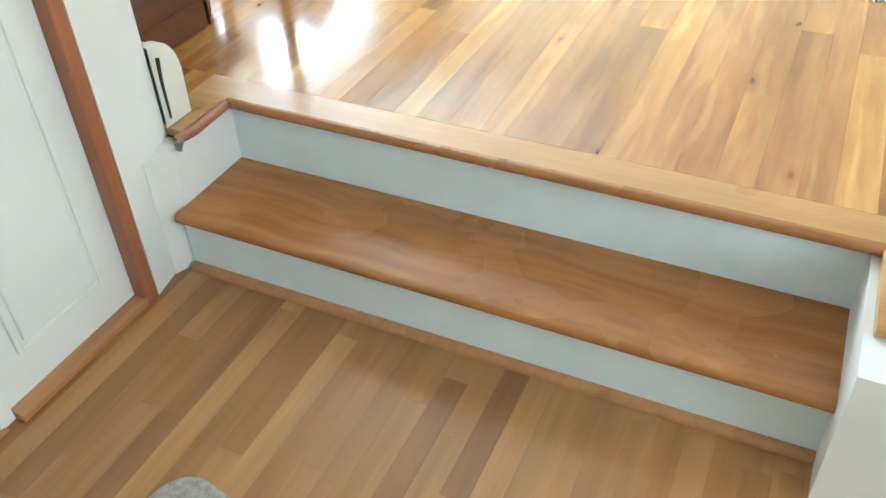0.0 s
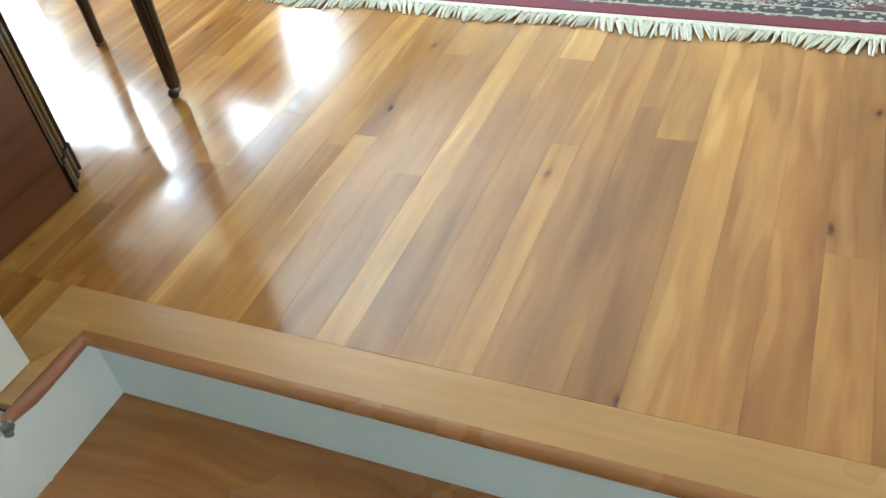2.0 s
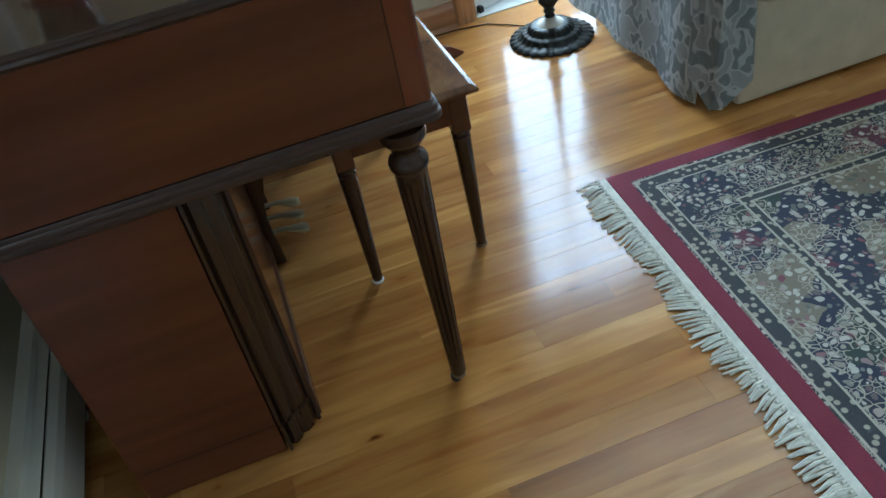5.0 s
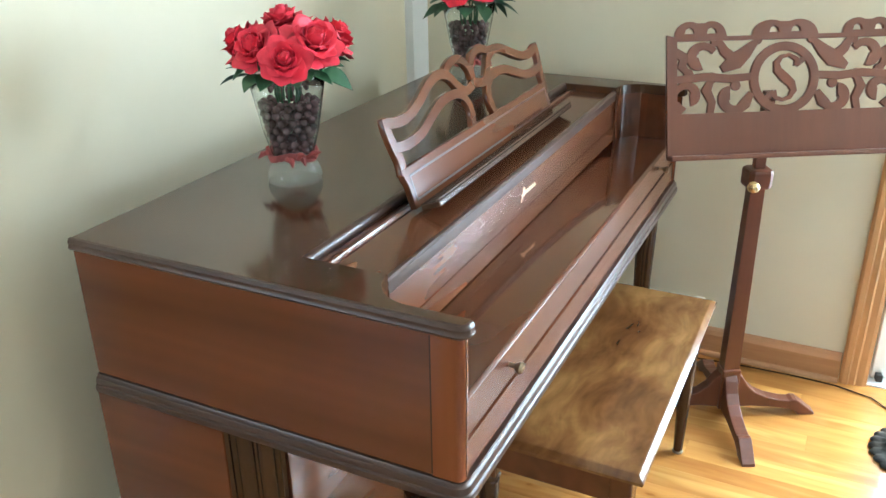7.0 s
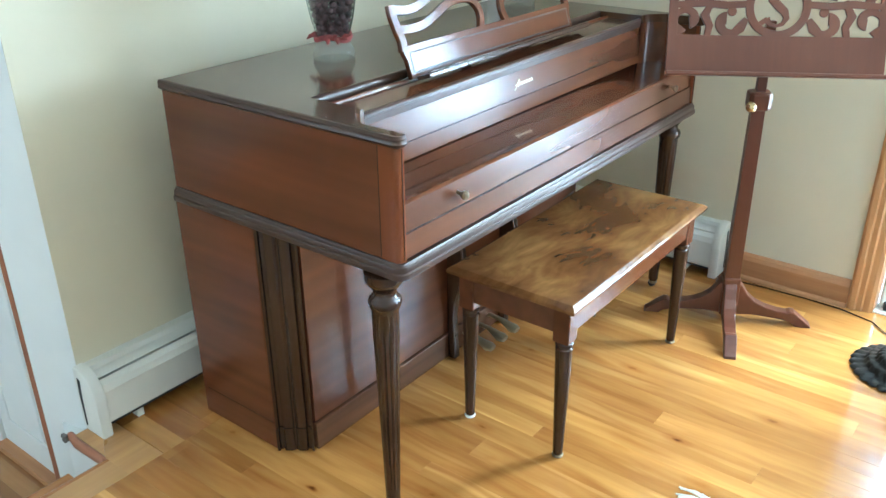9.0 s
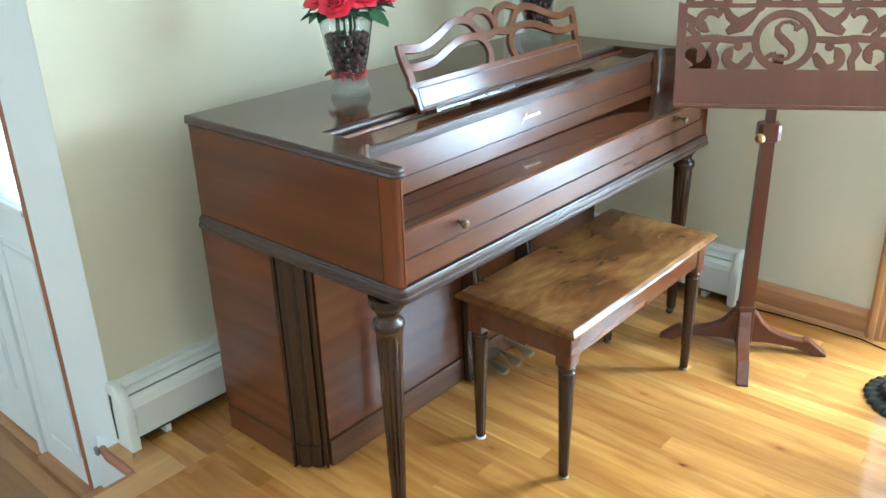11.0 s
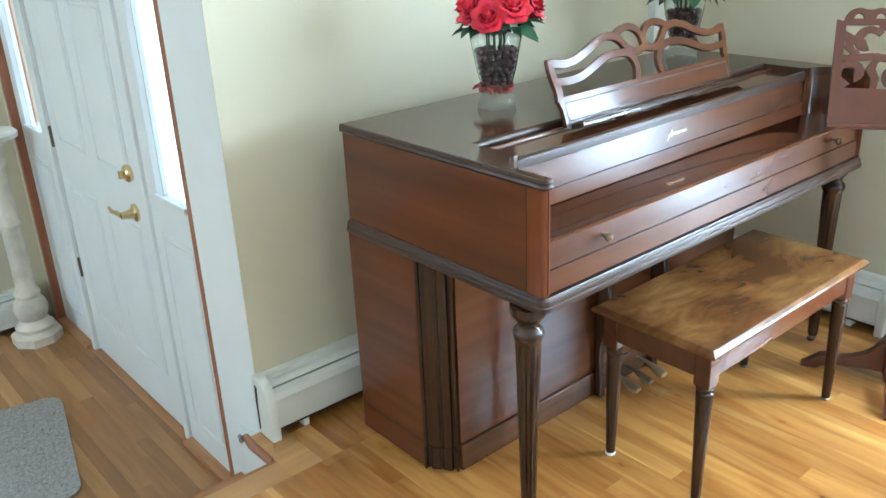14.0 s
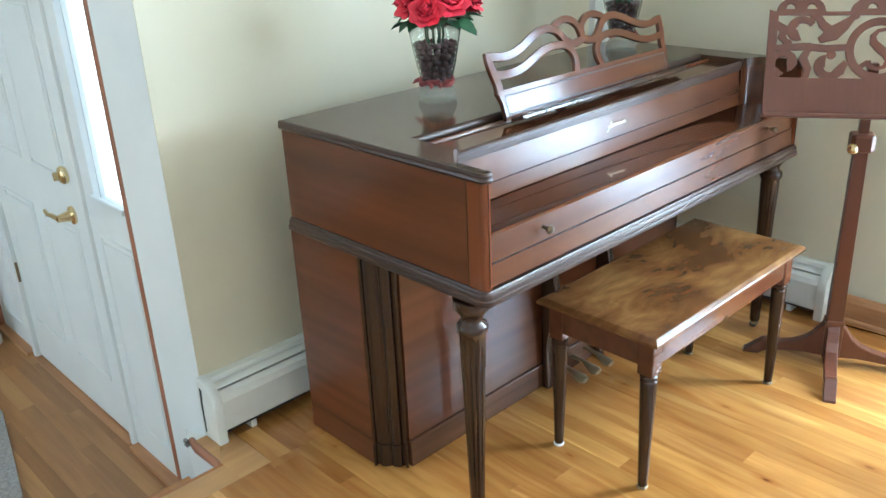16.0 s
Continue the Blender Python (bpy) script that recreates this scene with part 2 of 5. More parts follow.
def box(x0, x1, y0, y1, z0, z1, bevel=0.0, seg=2, bm=None, m=None):
    own = bmesh.new()
    bmesh.ops.create_cube(own, size=1.0)
    for v in own.verts:
        v.co = Vector(((x0 + x1) / 2 + v.co.x * (x1 - x0), (y0 + y1) / 2 + v.co.y * (y1 - y0), (z0 + z1) / 2 + v.co.z * (z1 - z0)))
    if bevel:
        bmesh.ops.bevel(own, geom=own.edges[:], offset=bevel, segments=seg, profile=0.5, affect="EDGES")
    return joined(own, bm, m)


def joined(own, bm=None, m=None):
    if m is not None:
        bmesh.ops.transform(own, matrix=m, verts=own.verts)
    if bm is None:
        return own
    me = bpy.data.meshes.new("tmp")
    own.to_mesh(me)
    own.free()
    bm.from_mesh(me)
    bpy.data.meshes.remove(me)
    return bm


def prism(pts, axis, a, b, bevel=0.0, bm=None, m=None, seg=2):
    """Extrude an outline of two coordinates along the axis from a to b."""
    own = bmesh.new()
    put = {"x": lambda p, q: (q, p[0], p[1]), "y": lambda p, q: (p[0], q, p[1]), "z": lambda p, q: (p[0], p[1], q)}[axis]
    lo, hi = [own.verts.new(put(p, a)) for p in pts], [own.verts.new(put(p, b)) for p in pts]
    own.faces.new(lo)
    own.faces.new(hi)
    n = len(pts)
    for i in range(n):
        own.faces.new((lo[i], lo[(i + 1) % n], hi[(i + 1) % n], hi[i]))
    bmesh.ops.recalc_face_normals(own, faces=own.faces)
    if bevel:
        caps = [e for e in own.edges if all(v in lo for v in e.verts) or all(v in hi for v in e.verts)]
        bmesh.ops.bevel(own, geom=caps, offset=bevel, segments=seg, profile=0.5, affect="EDGES")
    return joined(own, bm, m)


def lathe(profile, seg=28, flute=0, depth=0.0, f0=0.0, f1=0.0, bm=None, m=None, scallop=None):
    """Turn (radius, height) about z; flute: that many grooves between the heights f0 and f1."""
    own = bmesh.new()
    rings = []
    for r, z in profile:
        ring = []
        for i in range(seg):
            a = 2 * math.pi * i / seg
            rr = r
            if flute and f0 <= z <= f1:
                rr = r - depth * max(0.0, math.cos(a * flute)) ** 0.5
            if scallop:
                rr = r + scallop(a, r, z)
            ring.append(own.verts.new((rr * math.cos(a), rr * math.sin(a), z)))
        rings.append(ring)
    for p, q in zip(rings, rings[1:]):
        for i in range(seg):
            own.faces.new((p[i], p[(i + 1) % seg], q[(i + 1) % seg], q[i]))
    own.faces.new(rings[0])
    own.faces.new(rings[-1])
    return joined(own, bm, m)


def tube(pts, r, seg=8, bm=None, flat=1.0):
    """A round bar along the points."""
    own = bmesh.new()
    rings = []
    P = [Vector(p) for p in pts]
    for i, p in enumerate(P):
        d = (P[min(i + 1, len(P) - 1)] - P[max(i - 1, 0)]).normalized()
        side = d.cross(Vector((0, 0, 1)))
        if side.length < 1e-3:
            side = Vector((1, 0, 0))
        side.normalize()
        up = side.cross(d).normalized()
        rad = r[i] if isinstance(r, (list, tuple)) else r
        rings.append([own.verts.new(p + side * math.cos(t) * rad + up * math.sin(t) * rad * flat) for t in (2 * math.pi * k / seg for k in range(seg))])
    for a, b in zip(rings, rings[1:]):
        for k in range(seg):
            own.faces.new((a[k], a[(k + 1) % seg], b[(k + 1) % seg], b[k]))
    own.faces.new(rings[0])
    own.faces.new(rings[-1])
    return joined(own, bm)


def plate(outlines, thick, m=None):
    """A flat board in xz with holes; outlines are closed lists of (x, z), nested ones alternate hole and board. It is thick along y."""
    cu = bpy.data.curves.new("plate", "CURVE")
    cu.dimensions, cu.fill_mode, cu.extrude, cu.bevel_depth, cu.bevel_resolution = "2D", "BOTH", thick / 2 - 0.001, 0.001, 1
    for o in outlines:
        sp = cu.splines.new("POLY")
        sp.points.add(len(o) - 1)
        for p, (x, z) in zip(sp.points, o):
            p.co = (x, z, 0, 1)
        sp.use_cyclic_u = True
    ob = bpy.data.objects.new("plate", cu)
    me = bpy.data.meshes.new_from_object(ob)
    bm = bmesh.new()
    bm.from_mesh(me)
    bpy.data.objects.remove(ob)
    bpy.data.meshes.remove(me)
    bpy.data.curves.remove(cu)
    bmesh.ops.transform(bm, matrix=pose(0, 0, 0, 90, 0, 0), verts=bm.verts)
    if m is not None:
        bmesh.ops.transform(bm, matrix=m, verts=bm.verts)
    return bm


def arc(cx, cz, r, a0, a1, n=10, rz=None):
    rz = r if rz is None else rz
    return [(cx + r * math.cos(radians(a0 + (a1 - a0) * i / n)), cz + rz * math.sin(radians(a0 + (a1 - a0) * i / n))) for i in range(n + 1)]


def ribbon(path, width):
    """The closed outline of a stroke along (x, z) points; width may be a list."""
    left, right = [], []
    for i, (x, z) in enumerate(path):
        a, b = path[max(i - 1, 0)], path[min(i + 1, len(path) - 1)]
        dx, dz = b[0] - a[0], b[1] - a[1]
        d = math.hypot(dx, dz) or 1
        w = (width[i] if isinstance(width, (list, tuple)) else width) / 2
        left.append((x - dz / d * w, z + dx / d * w))
        right.append((x + dz / d * w, z - dx / d * w))
    return left + right[::-1]


# ---- the shell ----
Z0 = -0.36
S = "structure"


def slab(name, x0, x1, y0, y1, z0, z1, mat, label="", bevel=0.0):
    return tagged(part(name, box(x0, x1, y0, y1, z0, z1, bevel), mat), label, "wall" if "wall" in name else name.split("_")[0], kind=S)


# walls of the upper room and the hall below it
tagged(part("wall_beige", prism([(-2.05, 0.55), (-0.12, 0.55), (-0.056, 0.655), (-0.053, 0.67), (-2.05, 0.67)], "z", -0.02, 2.45), M_WALL), "cream beige painted wall behind the piano", "wall", kind=S)
slab("wall_far", -2.17, -2.05, 0.51, 2.19, -0.02, 2.45, M_WALL, "cream beige painted wall beside the patio door")
slab("wall_far_upper", -2.17, -2.05, 2.19, 3.45, 2.06, 2.45, M_WALL)
slab("wall_far_middle", -2.17, -2.05, 3.45, 3.62, -0.02, 2.45, M_WALL)
slab("wall_far_sill", -2.17, -2.05, 3.62, 5.2, -0.02, 1.0, M_WALL)
slab("wall_far_head", -2.17, -2.05, 3.62, 5.2, 2.05, 2.45, M_WALL)
slab("wall_far_end", -2.17, -2.05, 5.2, 6.12, -0.02, 2.45, M_WALL)
slab("wall_north", -2.17, 3.62, 6.0, 6.12, -0.02, 2.45, M_WALL)
slab("wall_east", 3.5, 3.62, 0.4, 3.2, Z0, 2.45, M_WALL)
slab("wall_east_far", 3.5, 3.62, 5.0, 6.0, Z0, 2.45, M_WALL)
slab("wall_east_sill", 3.5, 3.62, 3.2, 5.0, Z0, 0.8, M_WALL)
slab("wall_east_head", 3.5, 3.62, 3.2, 5.0, 2.0, 2.45, M_WALL)
slab("wall_east_hall_a", 3.5, 3.62, -1.62, -1.2, Z0, 2.45, M_WALL)
slab("wall_east_hall_b", 3.5, 3.62, 0.0, 0.4, Z0, 2.45, M_WALL)
slab("wall_east_hall_c", 3.5, 3.62, -1.2, 0.0, Z0, 0.5, M_WALL)
slab("wall_east_hall_d", 3.5, 3.62, -1.2, 0.0, 1.9, 2.45, M_WALL)
slab("wall_hall_back", -0.2, 3.5, -1.62, -1.5, Z0, 2.45, M_WALL, "pale painted hall wall behind the pedestal")
tagged(part("wall_door_end", prism([(-0.12, 0.475), (-0.018, 0.475), (-0.0525, 0.669), (-0.0555, 0.655), (-0.12, 0.549)], "z", Z0, 2.45), M_WHITE), "white painted wall end beside the front door frame", "wall", kind=S)
slab("wall_door_far", -0.15, -0.03, -1.5, -1.426, Z0, 2.45, M_WALL)
slab("wall_door_head", -0.15, -0.03, -1.426, 0.475, 1.72, 2.45, M_WALL)
tagged(part("wall_step_left", prism([(-0.12, 0.60), (-0.055, 0.56), (-0.03, 0.555), (0.0, 0.625), (0.0, 0.86), (-0.053, 0.86), (-0.053, 0.67), (-0.12, 0.67)], "z", Z0, -0.026), M_WHITE), "scuffed white stair side wall under the floor edge", "wall", kind=S)
slab("wall_step_right", 1.494, 1.62, 0.5, 0.86, Z0, -0.027, M_WHITE, "white painted stair side wall")
slab("wall_under_right", 1.62, 3.5, 0.6, 0.72, Z0, -0.027, M_WHITE)
slab("ceiling", -2.17, 3.62, -1.62, 6.12, 2.45, 2.55, M_CEIL, "plain off-white painted ceiling")
slab("pipe_chase_trim", -2.05, -1.94, 0.67, 0.70, 0.0, 2.45, M_WHITE, "narrow white boxed strip in the wall corner")
slab("floor_base", -2.17, 3.5, 0.86, 6.12, -0.12, -0.02, M_DARK)
slab("floor_base_left", -2.05, -0.029, 0.67, 0.86, -0.12, -0.02, M_DARK)
slab("floor_base_right", 1.62, 3.5, 0.72, 0.86, -0.12, -0.02, M_DARK)
slab("floor_base_hall", -0.15, 3.5, -1.5, 0.86, Z0 - 0.1, Z0 - 0.02, M_DARK)

# steps
slab("riser_upper", 0.0, 1.494, 0.852, 0.87, -0.182, -0.024, M_RISER, "pale blue-white painted stair riser")
slab("riser_lower", 0.0, 1.494, 0.6, 0.62, Z0, -0.206, M_RISER, "pale blue-white painted stair riser")


def nosed(x0, x1, yf, yb, zt, th, mat, name, label):
    r = th / 2
    pts = [(yb, zt), (yb, zt - th)] + arc(yf + r, zt - r, r, 270, 90, 8)
    return tagged(part(name, prism(pts, "x", x0, x1), mat, smooth=40), label, "stair", kind=S)


nosed(0.0, 1.494, 0.572, 0.852, -0.18, 0.026, M_TREAD, "step_tread", "stained reddish wooden stair tread with swirling grain")
nosed(0.0, 1.62, 0.826, 0.8465, 0.0, 0.024, M_EDGE, "landing_nosing", "worn reddish rounded edge of the upper floor")
slab("landing_board", 0.0, 1.62, 0.8468, 0.936, -0.024, -0.0002, M_NOSE, "honey oak board at the edge of the upper floor")
nosed(1.51, 3.5, 0.6, 0.826, 0.0, 0.026, M_NOSE, "side_landing_nosing", "honey oak board over the white stair side")
tagged(part("floor_edge_board", prism([(-0.105, 0.67), (-0.09, 0.67), (0.0, 0.826), (0.0, 0.936), (-0.105, 0.936)], "z", -0.02, 0.0), M_NOSE), "honey oak border board beside the steps", "floor", kind=S)
tagged(part("floor_edge_return", prism([(-0.088, 0.672), (-0.004, 0.672), (-0.004, 0.818)], "z", -0.02, -0.001), M_NOSE), "", "floor", kind=S)
tagged(part("worn_return_nosing", tube([(-0.004, 0.645, -0.013), (0.005, 0.70, -0.013), (0.004, 0.83, -0.012)], [0.011, 0.014, 0.013], 10), M_REDNOSE, smooth=50),
       "worn reddish wooden nosing end with chipped paint", "trim", kind=S)
own = bmesh.new()
for k in range(9):
    bmesh.ops.create_icosphere(own, subdivisions=1, radius=random.uniform(0.004, 0.009),
                               matrix=pose(0.004 + random.uniform(0, 0.008), 0.638 + random.uniform(-0.012, 0.012), -0.016 + random.uniform(-0.014, 0.01)))
tagged(part("chipped_plaster", own, M_FIN), "crumbled grey plaster at the broken nosing end", "trim", kind=S)
tagged(part("crack_filler", prism([(0.628, -0.36), (0.68, -0.36), (0.676, -0.26), (0.665, -0.24), (0.657, -0.2), (0.65, -0.15), (0.644, -0.21), (0.632, -0.27)], "x", 0.0, 0.0015), M_RISER),
       "unpainted grey-blue patch low on the white wall", "trim", kind=S)
# shoe mouldings
for nm, b in (("shoe_trim_steps", prism(arc(0.6, Z0, 0.02, 180, 90, 5) + [(0.6, Z0)], "x", 0.0, 1.494)),
              ("shoe_trim_wall", prism(arc(0.0, Z0, 0.018, 90, 0, 5) + [(0.0, Z0)], "y", 0.6, 0.601)),):
    tagged(part(nm, b, M_OAKBASE, smooth=50), "stained quarter-round shoe moulding", "trim", kind=S)


# ---- front door with sidelights ----
def panel(x, y0, y1, z0, z1, parent, name="raised_panel"):
    """A raised panel on a face that looks along +x."""
    bm = box(x - 0.004, x + 0.008, y0 + 0.022, y1 - 0.022, z0 + 0.022, z1 - 0.022, 0.006)
    for a, b, c, d in ((y0, y0 + 0.012, z0, z1), (y1 - 0.012, y1, z0, z1), (y0 + 0.012, y1 - 0.012, z0, z0 + 0.012), (y0 + 0.012, y1 - 0.012, z1 - 0.012, z1)):
        box(x - 0.003, x + 0.006, a, b, c, d, 0.0025, 1, bm)
    return part(name, bm, M_WHITE, parent)


SHIFT = (-0.031, -0.063, 0)
door = tagged(thing("door_1", "", "door", SHIFT), "white six-panel front door with brass lever and deadbolt, closed", "door", kind=S)
part("leaf", box(-0.075, -0.03, -0.885, 0.060, Z0 + 0.015, 1.68, 0.003), M_WHITE, door)
for y0, y1 in ((-0.79, -0.47), (-0.36, -0.04)):
    for z0, z1 in ((Z0 + 0.22, Z0 + 0.84), (Z0 + 1.02, Z0 + 1.62), (Z0 + 1.72, Z0 + 1.95)):
        panel(-0.03, y0, y1, z0, z1, door)
bolt = part("deadbolt", lathe([(0.03, 0), (0.032, 0.012), (0.026, 0.02), (0.014, 0.024), (0.0, 0.025)], 24, m=pose(-0.03, -0.045, 0.68, 0, 90, 0)), M_BRASS, door, "polished brass deadbolt", smooth=40)
part("thumb_turn", box(-0.008, 0.012, -0.05, -0.04, 0.665, 0.695, 0.003), M_BRASS, bolt)
lev = part("lever_rose", lathe([(0.033, 0), (0.033, 0.008), (0.02, 0.014), (0.013, 0.05), (0.013, 0.056), (0.0, 0.057)], 24, m=pose(-0.03, -0.055, 0.53, 0, 90, 0)), M_BRASS, door, "polished brass door lever", smooth=40)
part("lever", tube([(0.022, -0.055, 0.53), (0.026, -0.10, 0.532), (0.026, -0.145, 0.526), (0.022, -0.18, 0.532)], [0.009, 0.0085, 0.0075, 0.006], 10), M_BRASS, lev, smooth=50)
part("latch_plate", box(-0.03, -0.026, 0.045, 0.059, 0.49, 0.56, 0.001), M_ABRASS, door)
for hz in (0.02, 0.62, 1.42):
    part("hinge", lathe([(0.006, 0), (0.006, 0.09), (0, 0.091)], 10, m=pose(-0.024, -0.888, hz)), M_ABRASS, door)
part("threshold", box(-0.09, 0.0, -0.90, 0.075, Z0 - 0.01, Z0 + 0.006, 0.002), M_OAKBASE, door, "worn brown threshold under the door")

fr = tagged(thing("door_frame", "", "frame", SHIFT), "white front door frame with stained casing and mullions", "frame", kind=S)
for y0, y1 in ((-0.93, -0.89), (0.065, 0.105)):
    part("mullion", box(-0.1, -0.012, y0, y1, Z0, 1.72, 0.003), M_WHITE, fr)
part("head", box(-0.1, -0.012, -1.33, 0.5, 1.68, 1.72, 0.002), M_WHITE, fr)
part("casing", box(-0.1, 0.012, 0.5, 0.537, Z0, 1.72, 0.003), M_CASING, fr, "reddish stained door casing")
part("casing", box(-0.1, 0.012, -1.362, -1.33, Z0, 1.72, 0.003), M_CASING, fr, "reddish stained door casing")
part("base_strip", box(-0.03, 0.014, -1.33, -0.93, Z0 - 0.01, Z0 + 0.02, 0.003), M_OAKBASE, fr, "stained strip along the floor")
part("base_strip", box(-0.03, 0.014, 0.105, 0.5, Z0 - 0.01, Z0 + 0.02, 0.003), M_OAKBASE, fr, "stained strip along the floor")


def sidelight(name, y0, y1):
    """A narrow glazed panel beside the door: glass above, one raised panel below."""
    s = tagged(thing(name, "", "window", SHIFT), "white sidelight with tall clear glass over a raised panel", "window", kind=S)
    part("lower_panel", box(-0.07, -0.025, y0, y1, Z0, 0.645, 0.002), M_WHITE, s)
    panel(-0.025, y0 + 0.07, y1 - 0.07, Z0 + 0.12, 0.52, s)
    part("stile", box(-0.07, -0.025, y0, y0 + 0.08, 0.645, 1.68, 0.002), M_WHITE, s)
    part("stile", box(-0.07, -0.025, y1 - 0.09, y1, 0.645, 1.68, 0.002), M_WHITE, s)
    part("glazing_bead", box(-0.028, -0.014, y0 + 0.075, y1 - 0.085, 0.64, 0.66, 0.004), M_WHITE, s)
    p = part("pane", box(-0.052, -0.046, y0 + 0.08, y1 - 0.09, 0.645, 1.68), M_GLASS, s)
    p.visible_shadow = False


sidelight("window_1", 0.105, 0.5)
sidelight("window_2", -1.33, -0.93)


# ---- patio door, side window, added east window, hall window ----
def trim_v(name, y0, y1, x0, x1, z0, z1, mat, label):
    """A vertical casing with a stepped face that looks along +x."""
    w = y1 - y0
    pts = [(x0, y0), (x1 - 0.006, y0), (x1, y0 + 0.01), (x1, y0 + w * 0.3), (x1 - 0.007, y0 + w * 0.36), (x1 - 0.004, y0 + w * 0.55), (x1 - 0.009, y0 + w * 0.62), (x1 - 0.009, y1 - 0.012), (x1 - 0.014, y1), (x0, y1)]
    return tagged(part(name, prism(pts, "z", z0, z1), mat), label, "trim", kind=S)


trim_v("patio_casing", 2.18, 2.262, -2.05, -2.026, 0.0, 2.09, M_OAKTRIM, "fluted honey oak casing of the patio door")
trim_v("patio_casing_far", 3.38, 3.46, -2.05, -2.026, 0.0, 2.09, M_OAKTRIM, "fluted honey oak casing of the patio door")
slab("patio_casing_head", -2.05, -2.026, 2.18, 3.46, 2.09, 2.17, M_OAKTRIM)
slab("patio_jamb", -2.17, -2.05, 2.19, 2.262, 0.0, 2.06, M_OAKTRIM)
slab("patio_sill", -2.30, -2.05, 2.262, 3.45, -0.02, 0.004, M_WHITE)
pd = tagged(thing("door_2", "", "door", (-2.112, 2.268, 0.006)), "white glazed patio door standing slightly open to bright daylight", "door", kind=S)
pd.rotation_euler = (0, 0, radians(14))
for nm, b in (("stile", box(-0.02, 0.02, 0.0, 0.11, 0, 2.0, 0.004)), ("stile", box(-0.02, 0.02, 0.82, 0.93, 0, 2.0, 0.004)), ("bottom_rail", box(-0.02, 0.02, 0.11, 0.82, 0, 0.19, 0.004)), ("top_rail", box(-0.02, 0.02, 0.11, 0.82, 1.88, 2.0, 0.004))):
    part(nm, b, M_WHITE, pd)
g = part("pane", box(-0.004, 0.004, 0.11, 0.82, 0.19, 1.88), M_GLASS, pd)
g.visible_shadow = False
part("latch", box(0.02, 0.03, 0.30, 0.36, 0.165, 0.18, 0.003), M_ABRASS, pd, "small brass floor latch")
part("door_stop", box(0.02, 0.045, 0.01, 0.03, 0.0, 0.025, 0.003), M_BLACK, pd)


def window(name, horizontal, a0, a1, z0, z1, at):
    w = tagged(thing(name, "", "window"), "white framed double sash window with clear glass", "window", kind=S)

    def bar(nm, u0, u1, v0, v1, d0, d1, mat, bev=0.003):
        b = box(u0, u1, at + d0, at + d1, v0, v1, bev) if horizontal else box(at + d0, at + d1, u0, u1, v0, v1, bev)
        return part(nm, b, mat, w)

    mid = (z0 + z1) / 2
    for u0, u1, v0, v1 in ((a0, a0 + 0.06, z0, z1), (a1 - 0.06, a1, z0, z1), (a0 + 0.06, a1 - 0.06, z0, z0 + 0.06), (a0 + 0.06, a1 - 0.06, z1 - 0.06, z1), (a0 + 0.06, a1 - 0.06, mid - 0.02, mid + 0.02)):
        bar("frame", u0, u1, v0, v1, 0.02, 0.07, M_WHITE)
    um = (a0 + a1) / 2
    bar("mullion", um - 0.03, um + 0.03, z0 + 0.06, mid - 0.02, 0.02, 0.07, M_WHITE)
    bar("mullion", um - 0.03, um + 0.03, mid + 0.02, z1 - 0.06, 0.02, 0.07, M_WHITE)
    for u0, u1 in ((a0 + 0.06, um - 0.03), (um + 0.03, a1 - 0.06)):
        bar("pane", u0, u1, z0 + 0.06, mid - 0.02, 0.04, 0.045, M_GLASS, 0).visible_shadow = False
        bar("pane", u0, u1, mid + 0.02, z1 - 0.06, 0.04, 0.045, M_GLASS, 0).visible_shadow = False


window("window_3", False, 3.62, 5.2, 1.0, 2.05, -2.17)
# unseen east window, added only as an opening for the fill lamp
window("window_4", False, 3.2, 5.0, 0.8, 2.0, 3.52)
window("window_5", False, -1.2, 0.0, 0.5, 1.9, 3.52)

# outdoors: one sheet of ground
tagged(part("ground", box(-60, 60, -60, 60, -0.7, -0.62), plain("lawn", (0.10, 0.13, 0.05), 0.9, var=0.4, scale=2)), "plain lawn outside the windows", "ground", kind=S)

# invented pale slabs, added so the openings look out on bright ground
M_CONC = plain("concrete", (0.55, 0.53, 0.48), 0.8, var=0.12, scale=3)
slab("patio", -6.5, -2.305, 0.0, 8.0, -0.62, -0.05, M_CONC, "pale slab added to brighten the view through the glazed door")
slab("porch", -3.0, -0.16, -3.0, 0.5, -0.62, -0.4, M_CONC, "pale slab added to brighten the view through the sidelights")

# baseboard on the far wall
bb = [(-2.05, 0.0), (-2.034, 0.0), (-2.034, 0.075), (-2.039, 0.09), (-2.045, 0.098), (-2.05, 0.1)]
tagged(part("baseboard", prism([(x, z) for x, z in bb], "y", 1.74, 2.178), M_OAKBASE), "honey oak baseboard on the far wall", "trim", kind=S)
tagged(part("baseboard_shoe", prism(arc(-2.034, 0.0, 0.014, 0, 90, 4) + [(-2.034, 0.0)], "y", 1.74, 2.178), M_OAKBASE, smooth=50), "stained quarter-round shoe moulding", "trim", kind=S)
tagged(part("hall_baseboard", box(0.45, 3.5, -1.5, -1.486, Z0, Z0 + 0.1, 0.003), M_OAKBASE), "stained hall baseboard", "trim", kind=S)


